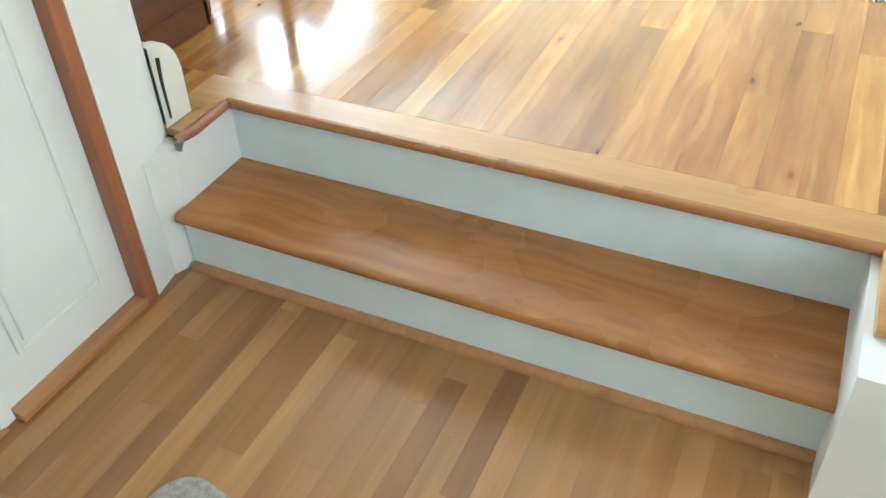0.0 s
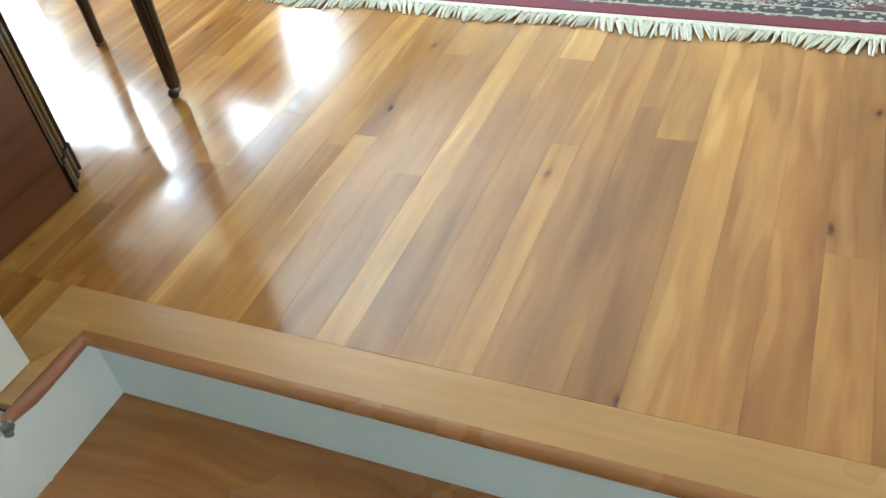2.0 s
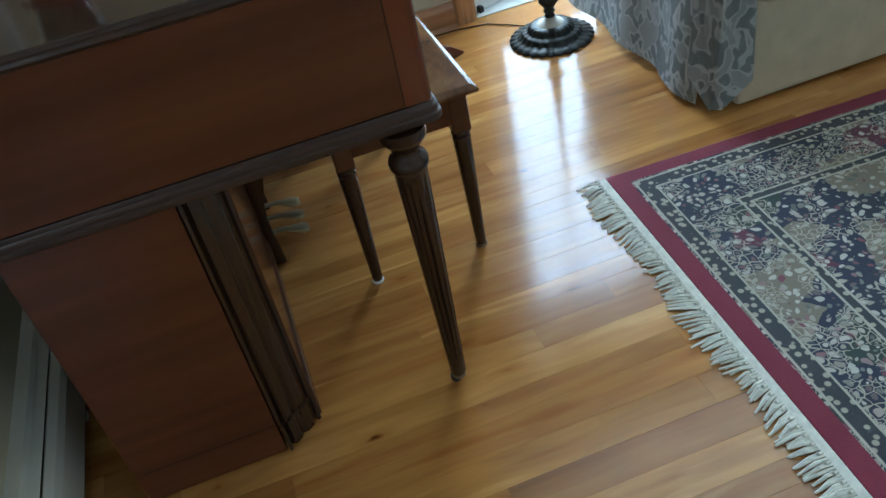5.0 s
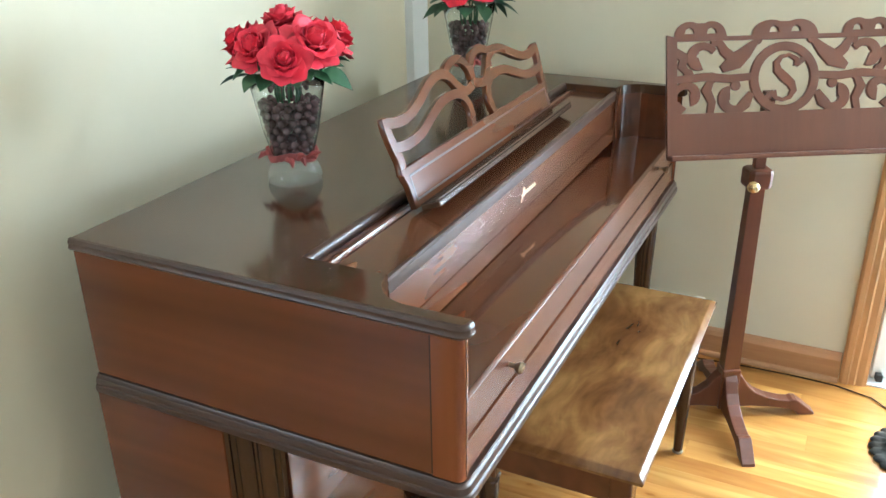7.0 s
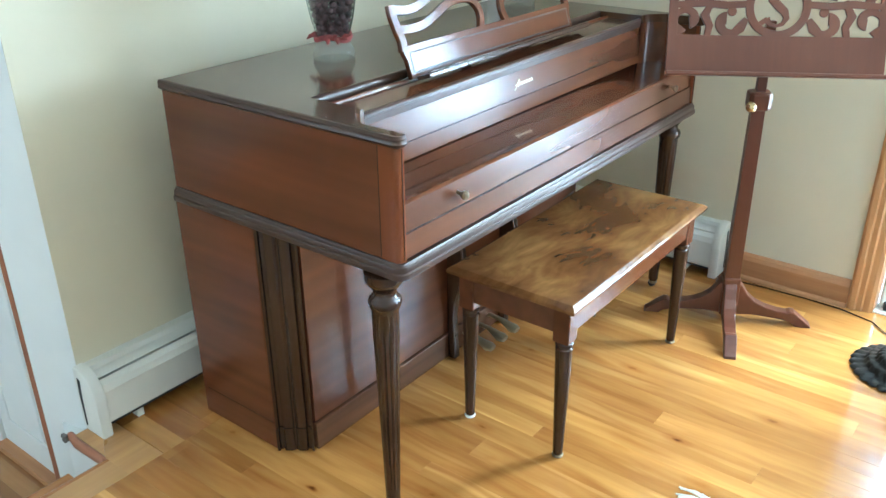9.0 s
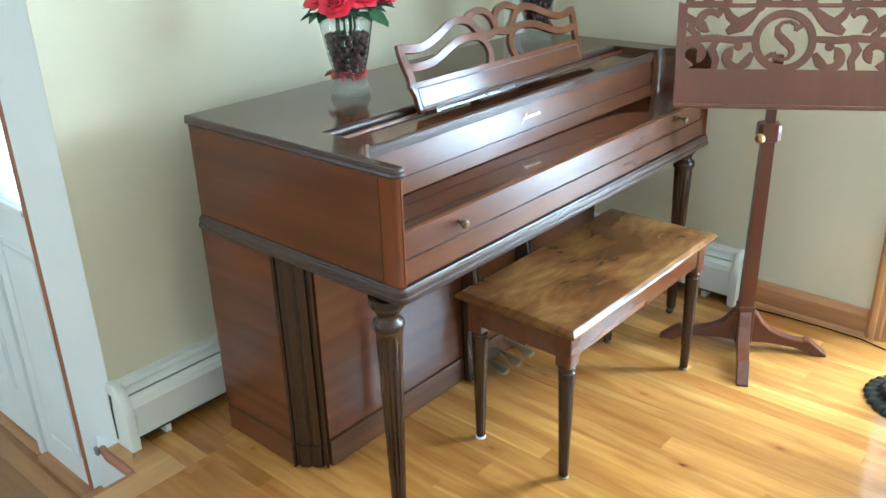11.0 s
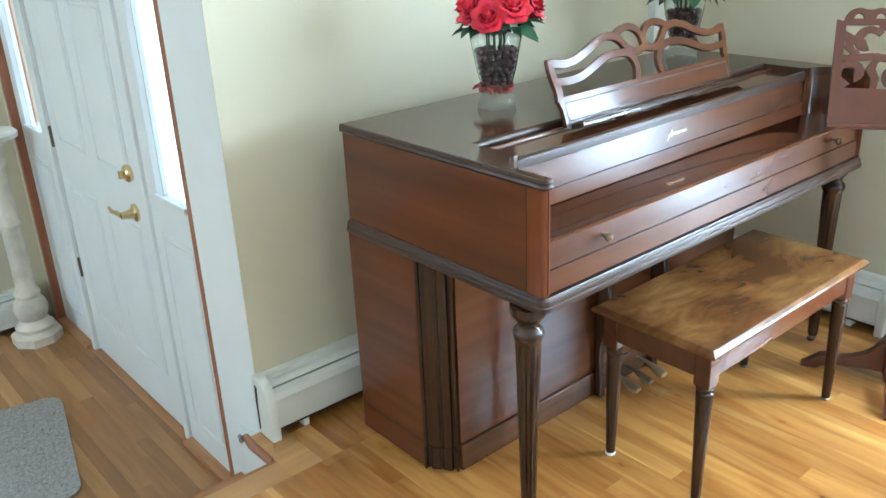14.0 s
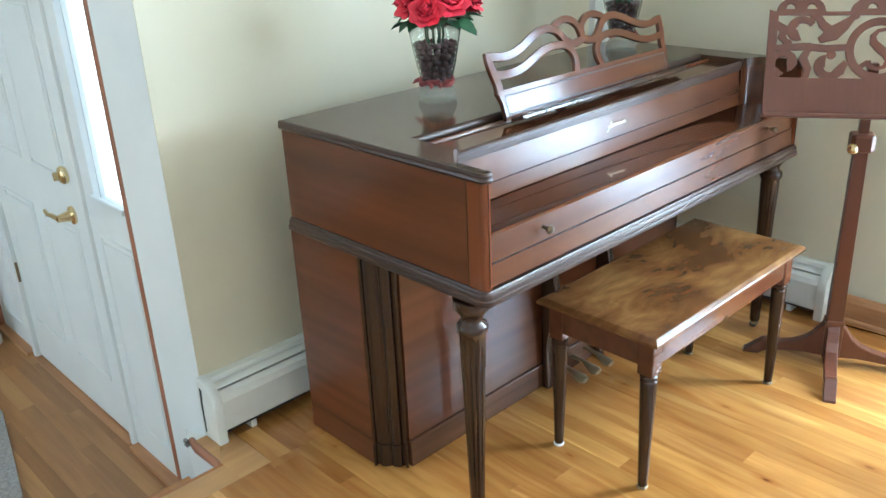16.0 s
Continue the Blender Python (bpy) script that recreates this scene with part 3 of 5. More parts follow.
# ---- baseboard heaters ----
def heater(name, length, m, label):
    """A hot-water baseboard heater: it runs along x, its face looks along +y, the wall is at y = 0."""
    h = thing(name, label, "radiator")
    h.matrix_world = m
    H = 0.2
    part("back_panel", box(0.0, length, 0.0, 0.006, 0.01, H), M_HEATER, h)
    hood = [(0.006, H), (0.006, H - 0.004), (0.026, H - 0.006), (0.034, H - 0.014), (0.038, H - 0.012), (0.03, H)]
    part("hood", prism(hood, "x", 0.03, length), M_HEATER, h)
    face = [(0.078, 0.035), (0.082, 0.04), (0.082, 0.135), (0.074, 0.153), (0.058, 0.165), (0.054, 0.162), (0.068, 0.15), (0.077, 0.133), (0.077, 0.04)]
    part("front_cover", prism(face, "x", 0.03, length), M_HEATER, h)
    part("damper", prism([(0.020, 0.186), (0.0525, 0.166), (0.0535, 0.169), (0.022, 0.190)], "x", 0.035, length), M_HEATER, h, "cream metal damper flap")
    part("lower_flange", box(0.03, length, 0.03, 0.078, 0.028, 0.034), M_DARK, h)
    part("pipe", tube([(0.03, 0.035, 0.06), (length, 0.035, 0.06)], 0.011, 10), M_FIN, h)
    fins = bmesh.new()
    for k in range(int(length / 0.02)):
        box(0.06 + 0.02 * k, 0.061 + 0.02 * k, 0.01, 0.06, 0.045, 0.13, bm=fins)
    part("fins", fins, M_FIN, h, kind="stuff")
    for k in range(int(length / 0.45) + 1):
        part("bracket", box(0.12 + 0.45 * k, 0.14 + 0.45 * k, 0.01, 0.075, 0.0, 0.03, 0.002), M_HEATER, h)
    cap = [(0.0, 0.0), (0.088, 0.0)] + [(0.088, 0.12)] + arc(0.02, 0.12, 0.068, 0, 90, 8, 0.084) + [(0.0, 0.204)]
    part("end_cap", prism(cap, "x", 0.0, 0.032, 0.004), M_HEATER, h, smooth=40)
    part("cap_slot", prism([(0.012, 0.02), (0.018, 0.02), (0.02, 0.12), (0.026, 0.17), (0.014, 0.175), (0.01, 0.12)], "x", -0.0015, 0.002), M_DARK, h, "dark slot in the end cap")
    return h


heater("baseboard_heater", 1.9, pose(-0.04, 0.67, 0.0, 0, 0, 180) @ Matrix.Scale(-1, 4, (0, 1, 0)), "cream enamel baseboard heater along the beige wall behind the piano")
heater("baseboard_heater", 1.0, pose(-2.05, 1.735, 0.0, 0, 0, -90), "cream enamel baseboard heater on the far wall beside the music stand")
heater("baseboard_heater", 1.6, pose(0.03, -1.5, Z0, 0, 0, 0), "cream enamel baseboard heater behind the marble pedestal")


# ---- piano ----
PX0, PX1 = -1.80, -0.285      # lid ends
PYB, PYF = 0.90, 1.65         # lid back and front
ZT = 0.975


def tapered_leg(name, parent, x, y, ztop, mat):
    """A turned leg: fluted taper, a rounded ring, a thin neck and a flared head under the case."""
    prof = [(0.014, 0.03), (0.0175, 0.038), (0.018, 0.08)]
    for i in range(1, 11):
        prof.append((0.018 + 0.0128 * i / 10, 0.08 + (ztop - 0.17) * i / 10))
    z = ztop - 0.09
    prof += [(0.033, z + 0.004), (0.0365, z + 0.012), (0.0372, z + 0.02), (0.035, z + 0.028), (0.028, z + 0.034), (0.0255, z + 0.04), (0.027, z + 0.048), (0.033, z + 0.058), (0.041, z + 0.068), (0.043, z + 0.074), (0.043, ztop)]
    return part(name, lathe(prof, 48, 12, 0.0035, 0.085, ztop - 0.1, m=pose(x, y, 0)), mat, parent, smooth=35)


def stack(outline, layers, bm=None):
    """Layers of (inset, z) over an outline in plan, as a moulded edge."""
    cx = sum(p[0] for p in outline) / len(outline)
    cy = sum(p[1] for p in outline) / len(outline)
    own = bmesh.new()
    rings = []
    for inset, z in layers:
        ring = []
        for x, y in outline:
            ring.append(own.verts.new((x + math.copysign(inset, cx - x), y + math.copysign(inset, cy - y), z)))
        rings.append(ring)
    for a, b in zip(rings, rings[1:]):
        for i in range(len(a)):
            own.faces.new((a[i], a[(i + 1) % len(a)], b[(i + 1) % len(b)], b[i]))
    own.faces.new(rings[0])
    own.faces.new(rings[-1])
    bmesh.ops.recalc_face_normals(own, faces=own.faces)
    return joined(own, bm)


def edge_strip(path, section, bm=None):
    """A moulding carried round an open path in plan: section is a closed list of (outwards, z), outwards is to the right of the path."""
    own = bmesh.new()
    rings = []
    for i, (x, y) in enumerate(path):
        a, b = path[max(i - 1, 0)], path[min(i + 1, len(path) - 1)]
        p, q = Vector((x - a[0], y - a[1])), Vector((b[0] - x, b[1] - y))
        p = p.normalized() if p.length > 1e-6 else q.normalized()
        q = q.normalized() if q.length > 1e-6 else p
        d = (p + q).normalized()
        n = Vector((d.y, -d.x)) / max(0.5, d.dot(q))
        rings.append([own.verts.new((x + n.x * o, y + n.y * o, z)) for o, z in section])
    k = len(section)
    for a, b in zip(rings, rings[1:]):
        for i in range(k):
            own.faces.new((a[i], a[(i + 1) % k], b[(i + 1) % k], b[i]))
    own.faces.new(rings[0])
    own.faces.new(rings[-1])
    bmesh.ops.recalc_face_normals(own, faces=own.faces)
    return joined(own, bm)


def piano():
    p = thing("upright_piano", "low dark mahogany spinet piano with closed lid on fluted legs", "piano")
    xl, xr = PX0 + 0.013, PX1 - 0.013          # case ends
    yb, yf = PYB - 0.005, PYF - 0.014          # case back and front
    wall = 0.020                                # thickness of the cheeks
    # side cheeks with rounded front posts
    for s, x in ((1, xr), (-1, xl)):
        a, b = sorted((x, x - s * wall))
        part("cheek", box(a, b, yb, yf - 0.0505, 0.70, 0.949, 0.001), M_PSIDE, p)
        xi = x - s * wall
        out = [(xi, yf - 0.050), (x + s * 0.001, yf - 0.050), (x + s * 0.001, yf - 0.012)]
        out += [(x + s * 0.001 - s * 0.012 * (1 - math.cos(radians(t))), yf - 0.012 + 0.012 * math.sin(radians(t))) for t in (22, 45, 68, 90)] + [(xi, yf)]
        part("front_post", prism(out, "z", 0.70, 0.949), M_PPOST, p, "reddish rounded corner post", smooth=40)
        part("post_bead", box(*sorted((x - s * 0.001, x + s * 0.0014)), yf - 0.0515, yf - 0.0492, 0.704, 0.946), M_PDARK, p)
        part("post_bead", box(*sorted((x - s * 0.0125, x - s * 0.0142)), yf - 0.001, yf + 0.0012, 0.704, 0.946), M_PDARK, p)
    part("back_frame", box(xl + wall + 0.001, xr - wall - 0.001, yb + 0.001, yb + 0.03, 0.10, 0.945, 0.002), M_PDARK, p)
    # lid: rear flap, end boards with hollow corners, edge moulding
    rear = [(PX0 + 0.008, PYB + 0.003), (PX1 - 0.008, PYB + 0.003), (PX1 - 0.008, 1.3112), (PX0 + 0.008, 1.3112)]
    part("lid", prism(rear, "z", 0.950, 0.975), M_PTOP, p, "dark walnut lid with a moulded edge")
    side_edge = [(0.0, 0.950), (0.006, 0.954), (0.008, 0.958), (0.006, 0.963), (0.007, 0.968), (0.004, 0.974), (0.0, 0.9753)]
    yl = 1.468                                   # front edge of the fixed lid panel
    for s, x in ((1, PX1), (-1, PX0)):
        o = x - s * 0.008
        inner = o - s * 0.022
        R = 0.075
        curve = [(inner - s * R + s * R * math.sin(radians(t)), yl + R - R * math.cos(radians(t))) for t in range(0, 91, 10)]
        front = [(inner, PYF - 0.008), (o - s * 0.012, PYF - 0.008)] + [(o - s * 0.012 * (1 - math.sin(radians(t))), PYF - 0.020 + 0.012 * math.cos(radians(t))) for t in (20, 45, 70, 90)]
        outline = [(o, 1.3115), (inner - s * R, 1.3115)] + curve + front
        part("end_board", prism(outline, "z", 0.950, 0.975), M_PTOP, p)
        outer = [(o, PYB)] + [(o - s * 0.012 * (1 - math.cos(radians(t))), PYF - 0.020 + 0.012 * math.sin(radians(t))) for t in range(0, 91, 15)] + [(inner + s * 0.002, PYF - 0.008)]
        if s > 0:
            strip = edge_strip(outer, side_edge)
        else:
            strip = edge_strip(outer[::-1], side_edge)
        part("end_moulding", strip, M_PMOLD, p, "dark moulded lid edge", smooth=35)
        # hollow corner wall under the board
        back = [(px + s * 0.012, py - 0.012) for px, py in curve[::-1]]
        part("hollow_corner", prism(curve + back, "z", 0.822, 0.9495), M_PIANO, p, "glossy hollow corner of the key well", smooth=40)
        part("corner_line", box(*sorted((inner - s * R - s * 0.0010, inner - s * R + s * 0.0004)), yl - 0.002, yl + 0.0008, 0.824, 0.949), M_PDARK, p)
        part("inner_cheek", box(*sorted((x - s * 0.0335, x - s * 0.0365)), yl + R, yf - 0.012, 0.822, 0.9495), M_PIANO, p)
    ix0, ix1 = PX0 + 0.105, PX1 - 0.105
    gx0, gx1 = PX0 + 0.032, PX1 - 0.032
    # stepped groove behind the front panel
    part("groove_lip", prism([(1.3105, 0.9755), (1.3105, 0.952), (1.318, 0.952), (1.322, 0.958), (1.322, 0.970), (1.317, 0.9755)], "x", ix0, ix1), M_PMOLD, p, smooth=50)
    part("groove_floor", box(ix0, ix1, 1.3225, 1.340, 0.938, 0.957), M_PIANO, p)
    part("groove_bead", prism([(1.3405, 0.94), (1.3405, 0.961), (1.343, 0.964), (1.348, 0.964), (1.3505, 0.961), (1.3505, 0.94)], "x", ix0, ix1), M_PSIDE, p, smooth=50)
    part("front_lid", box(ix0, ix1, 1.351, yl - 0.012, 0.938, 0.957, 0.001), M_PIANO, p, "glossy front panel of the lid")
    nose = [(yl - 0.0118, 0.938), (yl - 0.0118, 0.9635), (yl - 0.009, 0.966), (yl - 0.003, 0.966), (yl + 0.001, 0.962), (yl + 0.001, 0.9555), (yl - 0.001, 0.954), (yl - 0.001, 0.949), (yl - 0.002, 0.938)]
    part("lip_moulding", prism(nose, "x", ix0, ix1), M_PMOLD, p, "narrow moulded lip along the lid", smooth=35)
    # name board, lower board, flat closed fall board
    nb = part("name_board", prism([(yl - 0.018, 0.9375), (yl - 0.006, 0.9375), (yl - 0.001, 0.8675), (yl - 0.018, 0.8675)], "x", ix0, ix1), M_PFRONT, p, "figured mahogany name board")
    part("name_bead", box(ix0, ix1, yl - 0.018, yl - 0.004, 0.865, 0.8673), M_PDARK, p)
    part("lower_board", prism([(yl - 0.018, 0.8648), (yl - 0.001, 0.8648), (yl + 0.002, 0.8255), (yl - 0.018, 0.8255)], "x", ix0, ix1), M_PFRONT, p)
    part("fall_board", prism([(yl - 0.03, 0.808), (yl - 0.03, 0.822), (yf - 0.0205, 0.822), (yf - 0.0205, 0.808)], "x", xl + wall + 0.001, xr - wall - 0.001, 0.0008), M_PFALL, p, "glossy closed fall board over the keys", smooth=35)
    part("fall_lip", prism([(yf - 0.020, 0.8085), (yf - 0.020, 0.822), (yf - 0.016, 0.8205), (yf - 0.0125, 0.817), (yf - 0.009, 0.7585), (yf - 0.020, 0.7585)], "x", xl + wall + 0.001, xr - wall - 0.001), M_PFRONT, p, "figured front edge of the fall board", smooth=35)
    # the maker's mark, as plain strokes
    mk = bmesh.new()
    xm, ym = -1.02, yl - 0.0035

    def stroke(x0, z0, x1, z1, w):
        d = Vector((x1 - x0, 0, z1 - z0)).normalized() * w / 2
        n = Vector((-d.z, 0, d.x))
        lo = [Vector((x0, ym, z0)) - n, Vector((x1, ym, z1)) - n, Vector((x1, ym, z1)) + n, Vector((x0, ym, z0)) + n]
        f = [mk.verts.new(v + Vector((0, 0.0014, 0))) for v in lo] + [mk.verts.new(v - Vector((0, 0.004, 0))) for v in lo]
        for q in ((0, 1, 2, 3), (0, 4, 5, 1), (1, 5, 6, 2), (2, 6, 7, 3), (3, 7, 4, 0)):
            mk.faces.new([f[i] for i in q])
    stroke(xm + 0.050, 0.888, xm + 0.030, 0.915, 0.0022)
    stroke(xm + 0.030, 0.915, xm + 0.033, 0.896, 0.0034)
    stroke(xm + 0.048, 0.902, xm + 0.026, 0.902, 0.0018)
    for k in range(6):
        stroke(xm + 0.024 - 0.0105 * k, 0.898, xm + 0.021 - 0.0105 * k, 0.907, 0.0026)
        stroke(xm + 0.021 - 0.0105 * k, 0.907, xm + 0.0145 - 0.0105 * k, 0.899, 0.0018)
    part("maker_mark", mk, M_MARK, nb, "pale gold script mark")
    # front rails: the fall's lip and the key slip are separate boards
    slip = part("key_slip", prism([(yf - 0.03, 0.703), (yf - 0.03, 0.7555), (yf - 0.0055, 0.7555), (yf - 0.003, 0.703)], "x", xl + wall + 0.001, xr - wall - 0.001), M_PFRONT, p, "figured mahogany key slip")
    part("slip_shadow_line", box(xl + wall + 0.001, xr - wall - 0.001, yf - 0.03, yf - 0.010, 0.7557, 0.7583), M_PDARK, p)
    for x in (-0.506, -1.60):
        k = lathe([(0.0045, 0), (0.0045, 0.012), (0.009, 0.017), (0.011, 0.022), (0.009, 0.027), (0, 0.029)], 16, m=pose(x, yf - 0.012, 0.79, -96, 0, 0))
        part("knob", k, M_ABRASS, slip, "small dull brass pull knob", smooth=40)
    # waist moulding round the ends and the front
    wx0, wx1, wy = xl, xr, yf
    r = 0.014
    round_ = [(wx0, yb)] + [(wx0 + r - r * math.cos(radians(t)), wy - r + r * math.sin(radians(t))) for t in range(0, 91, 15)] + [(wx1 - r + r * math.sin(radians(t)), wy - r + r * math.cos(radians(t))) for t in range(0, 91, 15)] + [(wx1, yb)]
    sec = [(-0.03, 0.699), (0.003, 0.699), (0.0045, 0.695), (0.008, 0.692), (0.0095, 0.687), (0.0095, 0.680), (0.0125, 0.677), (0.0135, 0.671), (0.0125, 0.665), (0.006, 0.662), (-0.004, 0.660), (-0.03, 0.660)]
    part("waist_moulding", edge_strip(round_, [(-o, z) for o, z in sec]), M_PMOLD, p, "dark moulded waist band", smooth=30)
    part("key_bed", box(xl + 0.02, xr - 0.02, 1.15, 1.61, 0.662, 0.699, 0.001), M_PDARK, p)
    # lower cabinet: sides, chamfered fluted corner, knee panel
    sx0, sx1 = PX0 + 0.018, PX1 - 0.016
    yk, ys = 1.262, 1.172
    for s, x in ((1, sx1), (-1, sx0)):
        a, b = sorted((x, x - s * 0.03))
        part("lower_side", box(a, b, yb - 0.018, ys, 0.004, 0.660, 0.002), M_PSIDE, p)
        part("side_line", box(*sorted((x - s * 0.002, x + s * 0.0006)), yb, ys - 0.002, 0.088, 0.0895), M_PDARK, p)
        # the chamfer runs from the side to the front; grooves are cut across it
        A, B = Vector((x - s * 0.002, ys + 0.0015)), Vector((x - s * 0.062, yk - 0.008))
        d = (B - A)
        n = Vector((d.y, -d.x)).normalized()
        if n.x * s < 0:
            n = -n
        ts = [(0.0, 0.004), (0.07, 0.004), (0.09, -0.005), (0.17, -0.007), (0.2, 0.001), (0.25, 0.0025), (0.40, 0.0025), (0.45, 0.0), (0.48, -0.003), (0.52, -0.003), (0.55, 0.0), (0.60, 0.0025), (0.75, 0.0025), (0.8, 0.001), (0.83, -0.007), (0.91, -0.005), (0.93, 0.004), (1.0, 0.004)]
        face = [A + d * t + n * h for t, h in ts]
        c = [(x - s * 0.03, ys + 0.0015)] + [(v.x, v.y) for v in face] + [(x - s * 0.07, yk - 0.03)]
        part("corner_pilaster", prism(c, "z", 0.075, 0.660), M_PDARK, p, "dark fluted corner pilaster")
        face = [A + d * t + n * (h + 0.005) for t, h in ts]
        c = [(x - s * 0.03, ys + 0.0015)] + [(v.x, v.y) for v in face] + [(x - s * 0.07, yk - 0.03)]
        part("pilaster_foot", prism(c, "z", 0.003, 0.0745, 0.001), M_PDARK, p)
    part("knee_panel", box(sx0 + 0.066, sx1 - 0.066, yk - 0.018, yk - 0.004, 0.0915, 0.659, 0.001), M_PIANO, p, "flamed mahogany knee panel")
    part("panel_bead", box(sx0 + 0.066, sx1 - 0.066, yk - 0.018, yk - 0.007, 0.088, 0.0912), M_PDARK, p)
    part("front_plinth", box(sx0 + 0.066, sx1 - 0.066, yk - 0.018, yk + 0.001, 0.003, 0.0877, 0.003), M_PPLINTH, p)
    # scrolled brackets either side of the pedals
    for x in (-0.955, -1.235):
        z = [0.659, 0.60, 0.54, 0.48, 0.42, 0.36, 0.30, 0.25, 0.20, 0.15, 0.10, 0.05, 0.003]
        o = [0.010, 0.008, 0.010, 0.020, 0.040, 0.052, 0.050, 0.038, 0.024, 0.018, 0.020, 0.024, 0.026]
        prof = [(yk - 0.0035, z[0])] + [(yk + a, b) for a, b in zip(o, z)] + [(yk - 0.0035, z[-1])]
        part("knee_bracket", prism(prof, "x", x - 0.014, x + 0.014, 0.003), M_PDARK, p, "dark scrolled bracket beside the pedals", smooth=40)
    part("trap_rail", box(-1.22, -0.970, yk - 0.003, yk + 0.018, 0.155, 0.21, 0.003), M_PFRONT, p)
    # front legs on casters
    for x in (-0.315, PX0 + 0.032):
        leg = tapered_leg("leg", p, x, 1.573, 0.660, M_PDARK)
        part("caster", lathe([(0.012, 0.018), (0.015, 0.022), (0.014, 0.034), (0.008, 0.04)], 16, m=pose(x, 1.573, 0)), M_ABRASS, leg, "small dark brass caster", smooth=40)
        hub2 = lathe([(0.0, -0.008), (0.011, -0.008), (0.013, -0.004), (0.013, 0.004), (0.011, 0.008), (0.0, 0.008)], 18, m=pose(x - 0.006, 1.567, 0.0135, 0, 90, 0))
        part("wheel", hub2, M_BLACK, leg, smooth=40)
    # pedals
    for x in (-1.165, -1.095, -1.025):
        pts = [(yk + 0.0, 0.055), (yk + 0.05, 0.052), (yk + 0.075, 0.043), (yk + 0.098, 0.036), (yk + 0.114, 0.034)]
        own = tube([(x, a, b) for a, b in pts], [0.009, 0.010, 0.016, 0.023, 0.016], 14, flat=0.5)
        part("pedal", own, M_PEDAL, p, "worn brass pedal", smooth=50)
    return p


def music_rack():
    """The pierced folding music rack that stands on the lid."""
    L, H = 0.79, 0.20
    r = thing("music_rack", "pierced walnut music rack leaning on the piano lid", "music rack")
    W = L / 2

    def smooth_path(pts, k=6):
        out = []
        P = [pts[0]] + pts + [pts[-1]]
        for a, b, c, d in zip(P, P[1:], P[2:], P[3:]):
            for i in range(k):
                t = i / k
                out.append(tuple(0.5 * (2 * b[q] + (c[q] - a[q]) * t + (2 * a[q] - 5 * b[q] + 4 * c[q] - d[q]) * t * t + (3 * b[q] - a[q] - 3 * c[q] + d[q]) * t ** 3) for q in (0, 1)))
        return out + [pts[-1]]

    base = [(-W + 0.018, 0.0), (W - 0.018, 0.0), (W - 0.018, 0.045), (W - 0.012, 0.06), (W - 0.012, 0.076), (-W + 0.012, 0.076), (-W + 0.012, 0.06), (-W + 0.018, 0.045)]
    boards = [plate([base], 0.013)]
    for s in (-1, 1):
        strokes = [
            ([(-0.382, 0.166), (-0.34, 0.158), (-0.295, 0.160), (-0.245, 0.175), (-0.19, 0.197), (-0.145, 0.205), (-0.105, 0.194), (-0.078, 0.168), (-0.05, 0.150), (-0.02, 0.153), (0.004, 0.160)], 0.019),
            ([(-0.378, 0.118), (-0.33, 0.113), (-0.275, 0.118), (-0.22, 0.136), (-0.17, 0.152), (-0.12, 0.156), (-0.08, 0.150), (-0.055, 0.128), (-0.050, 0.10), (-0.062, 0.07)], 0.019),
            ([(-0.378, 0.065), (-0.374, 0.09), (-0.380, 0.12), (-0.384, 0.15), (-0.382, 0.174)], 0.021),
            ([(-0.122, 0.198), (-0.095, 0.213), (-0.06, 0.220), (-0.028, 0.212), (-0.006, 0.190), (0.0, 0.155)], 0.017),
        ]
        for q, (path, wd) in enumerate(strokes):
            o = ribbon([(x * (-s), z) for x, z in smooth_path(path)], wd)
            boards.append(plate([o], 0.0128 - 0.0002 * q - (0.0001 if s > 0 else 0)))
    whole = bmesh.new()
    for b2 in boards:
        joined(b2, whole)
    part("pierced_panel", whole, M_PIANO, r)
    line = [(-W + 0.03, 0.062), (W - 0.03, 0.062), (W - 0.03, 0.012), (-W + 0.03, 0.012)]
    inner = [(x * 0.9925, 0.037 + (z - 0.037) * 0.89) for x, z in line]
    part("inlay_line", plate([line, inner], 0.0142), M_PMOLD, r, "thin dark inlaid line")
    part("ledge", box(-W - 0.01, W - 0.03, 0.008, 0.05, -0.008, 0.003, 0.002), M_PDARK, r)
    part("ledge_lip", box(-W - 0.01, W - 0.03, 0.044, 0.05, 0.003, 0.008, 0.002), M_PDARK, r)
    part("prop", box(-0.15, -0.12, -0.07, -0.006, -0.002, 0.008, 0.002), M_PDARK, r)
    part("prop", box(0.12, 0.15, -0.07, -0.006, -0.002, 0.008, 0.002), M_PDARK, r)
    r.matrix_world = pose(-1.040, 1.370, 0.968, 18.6, 0, 0)
    return r


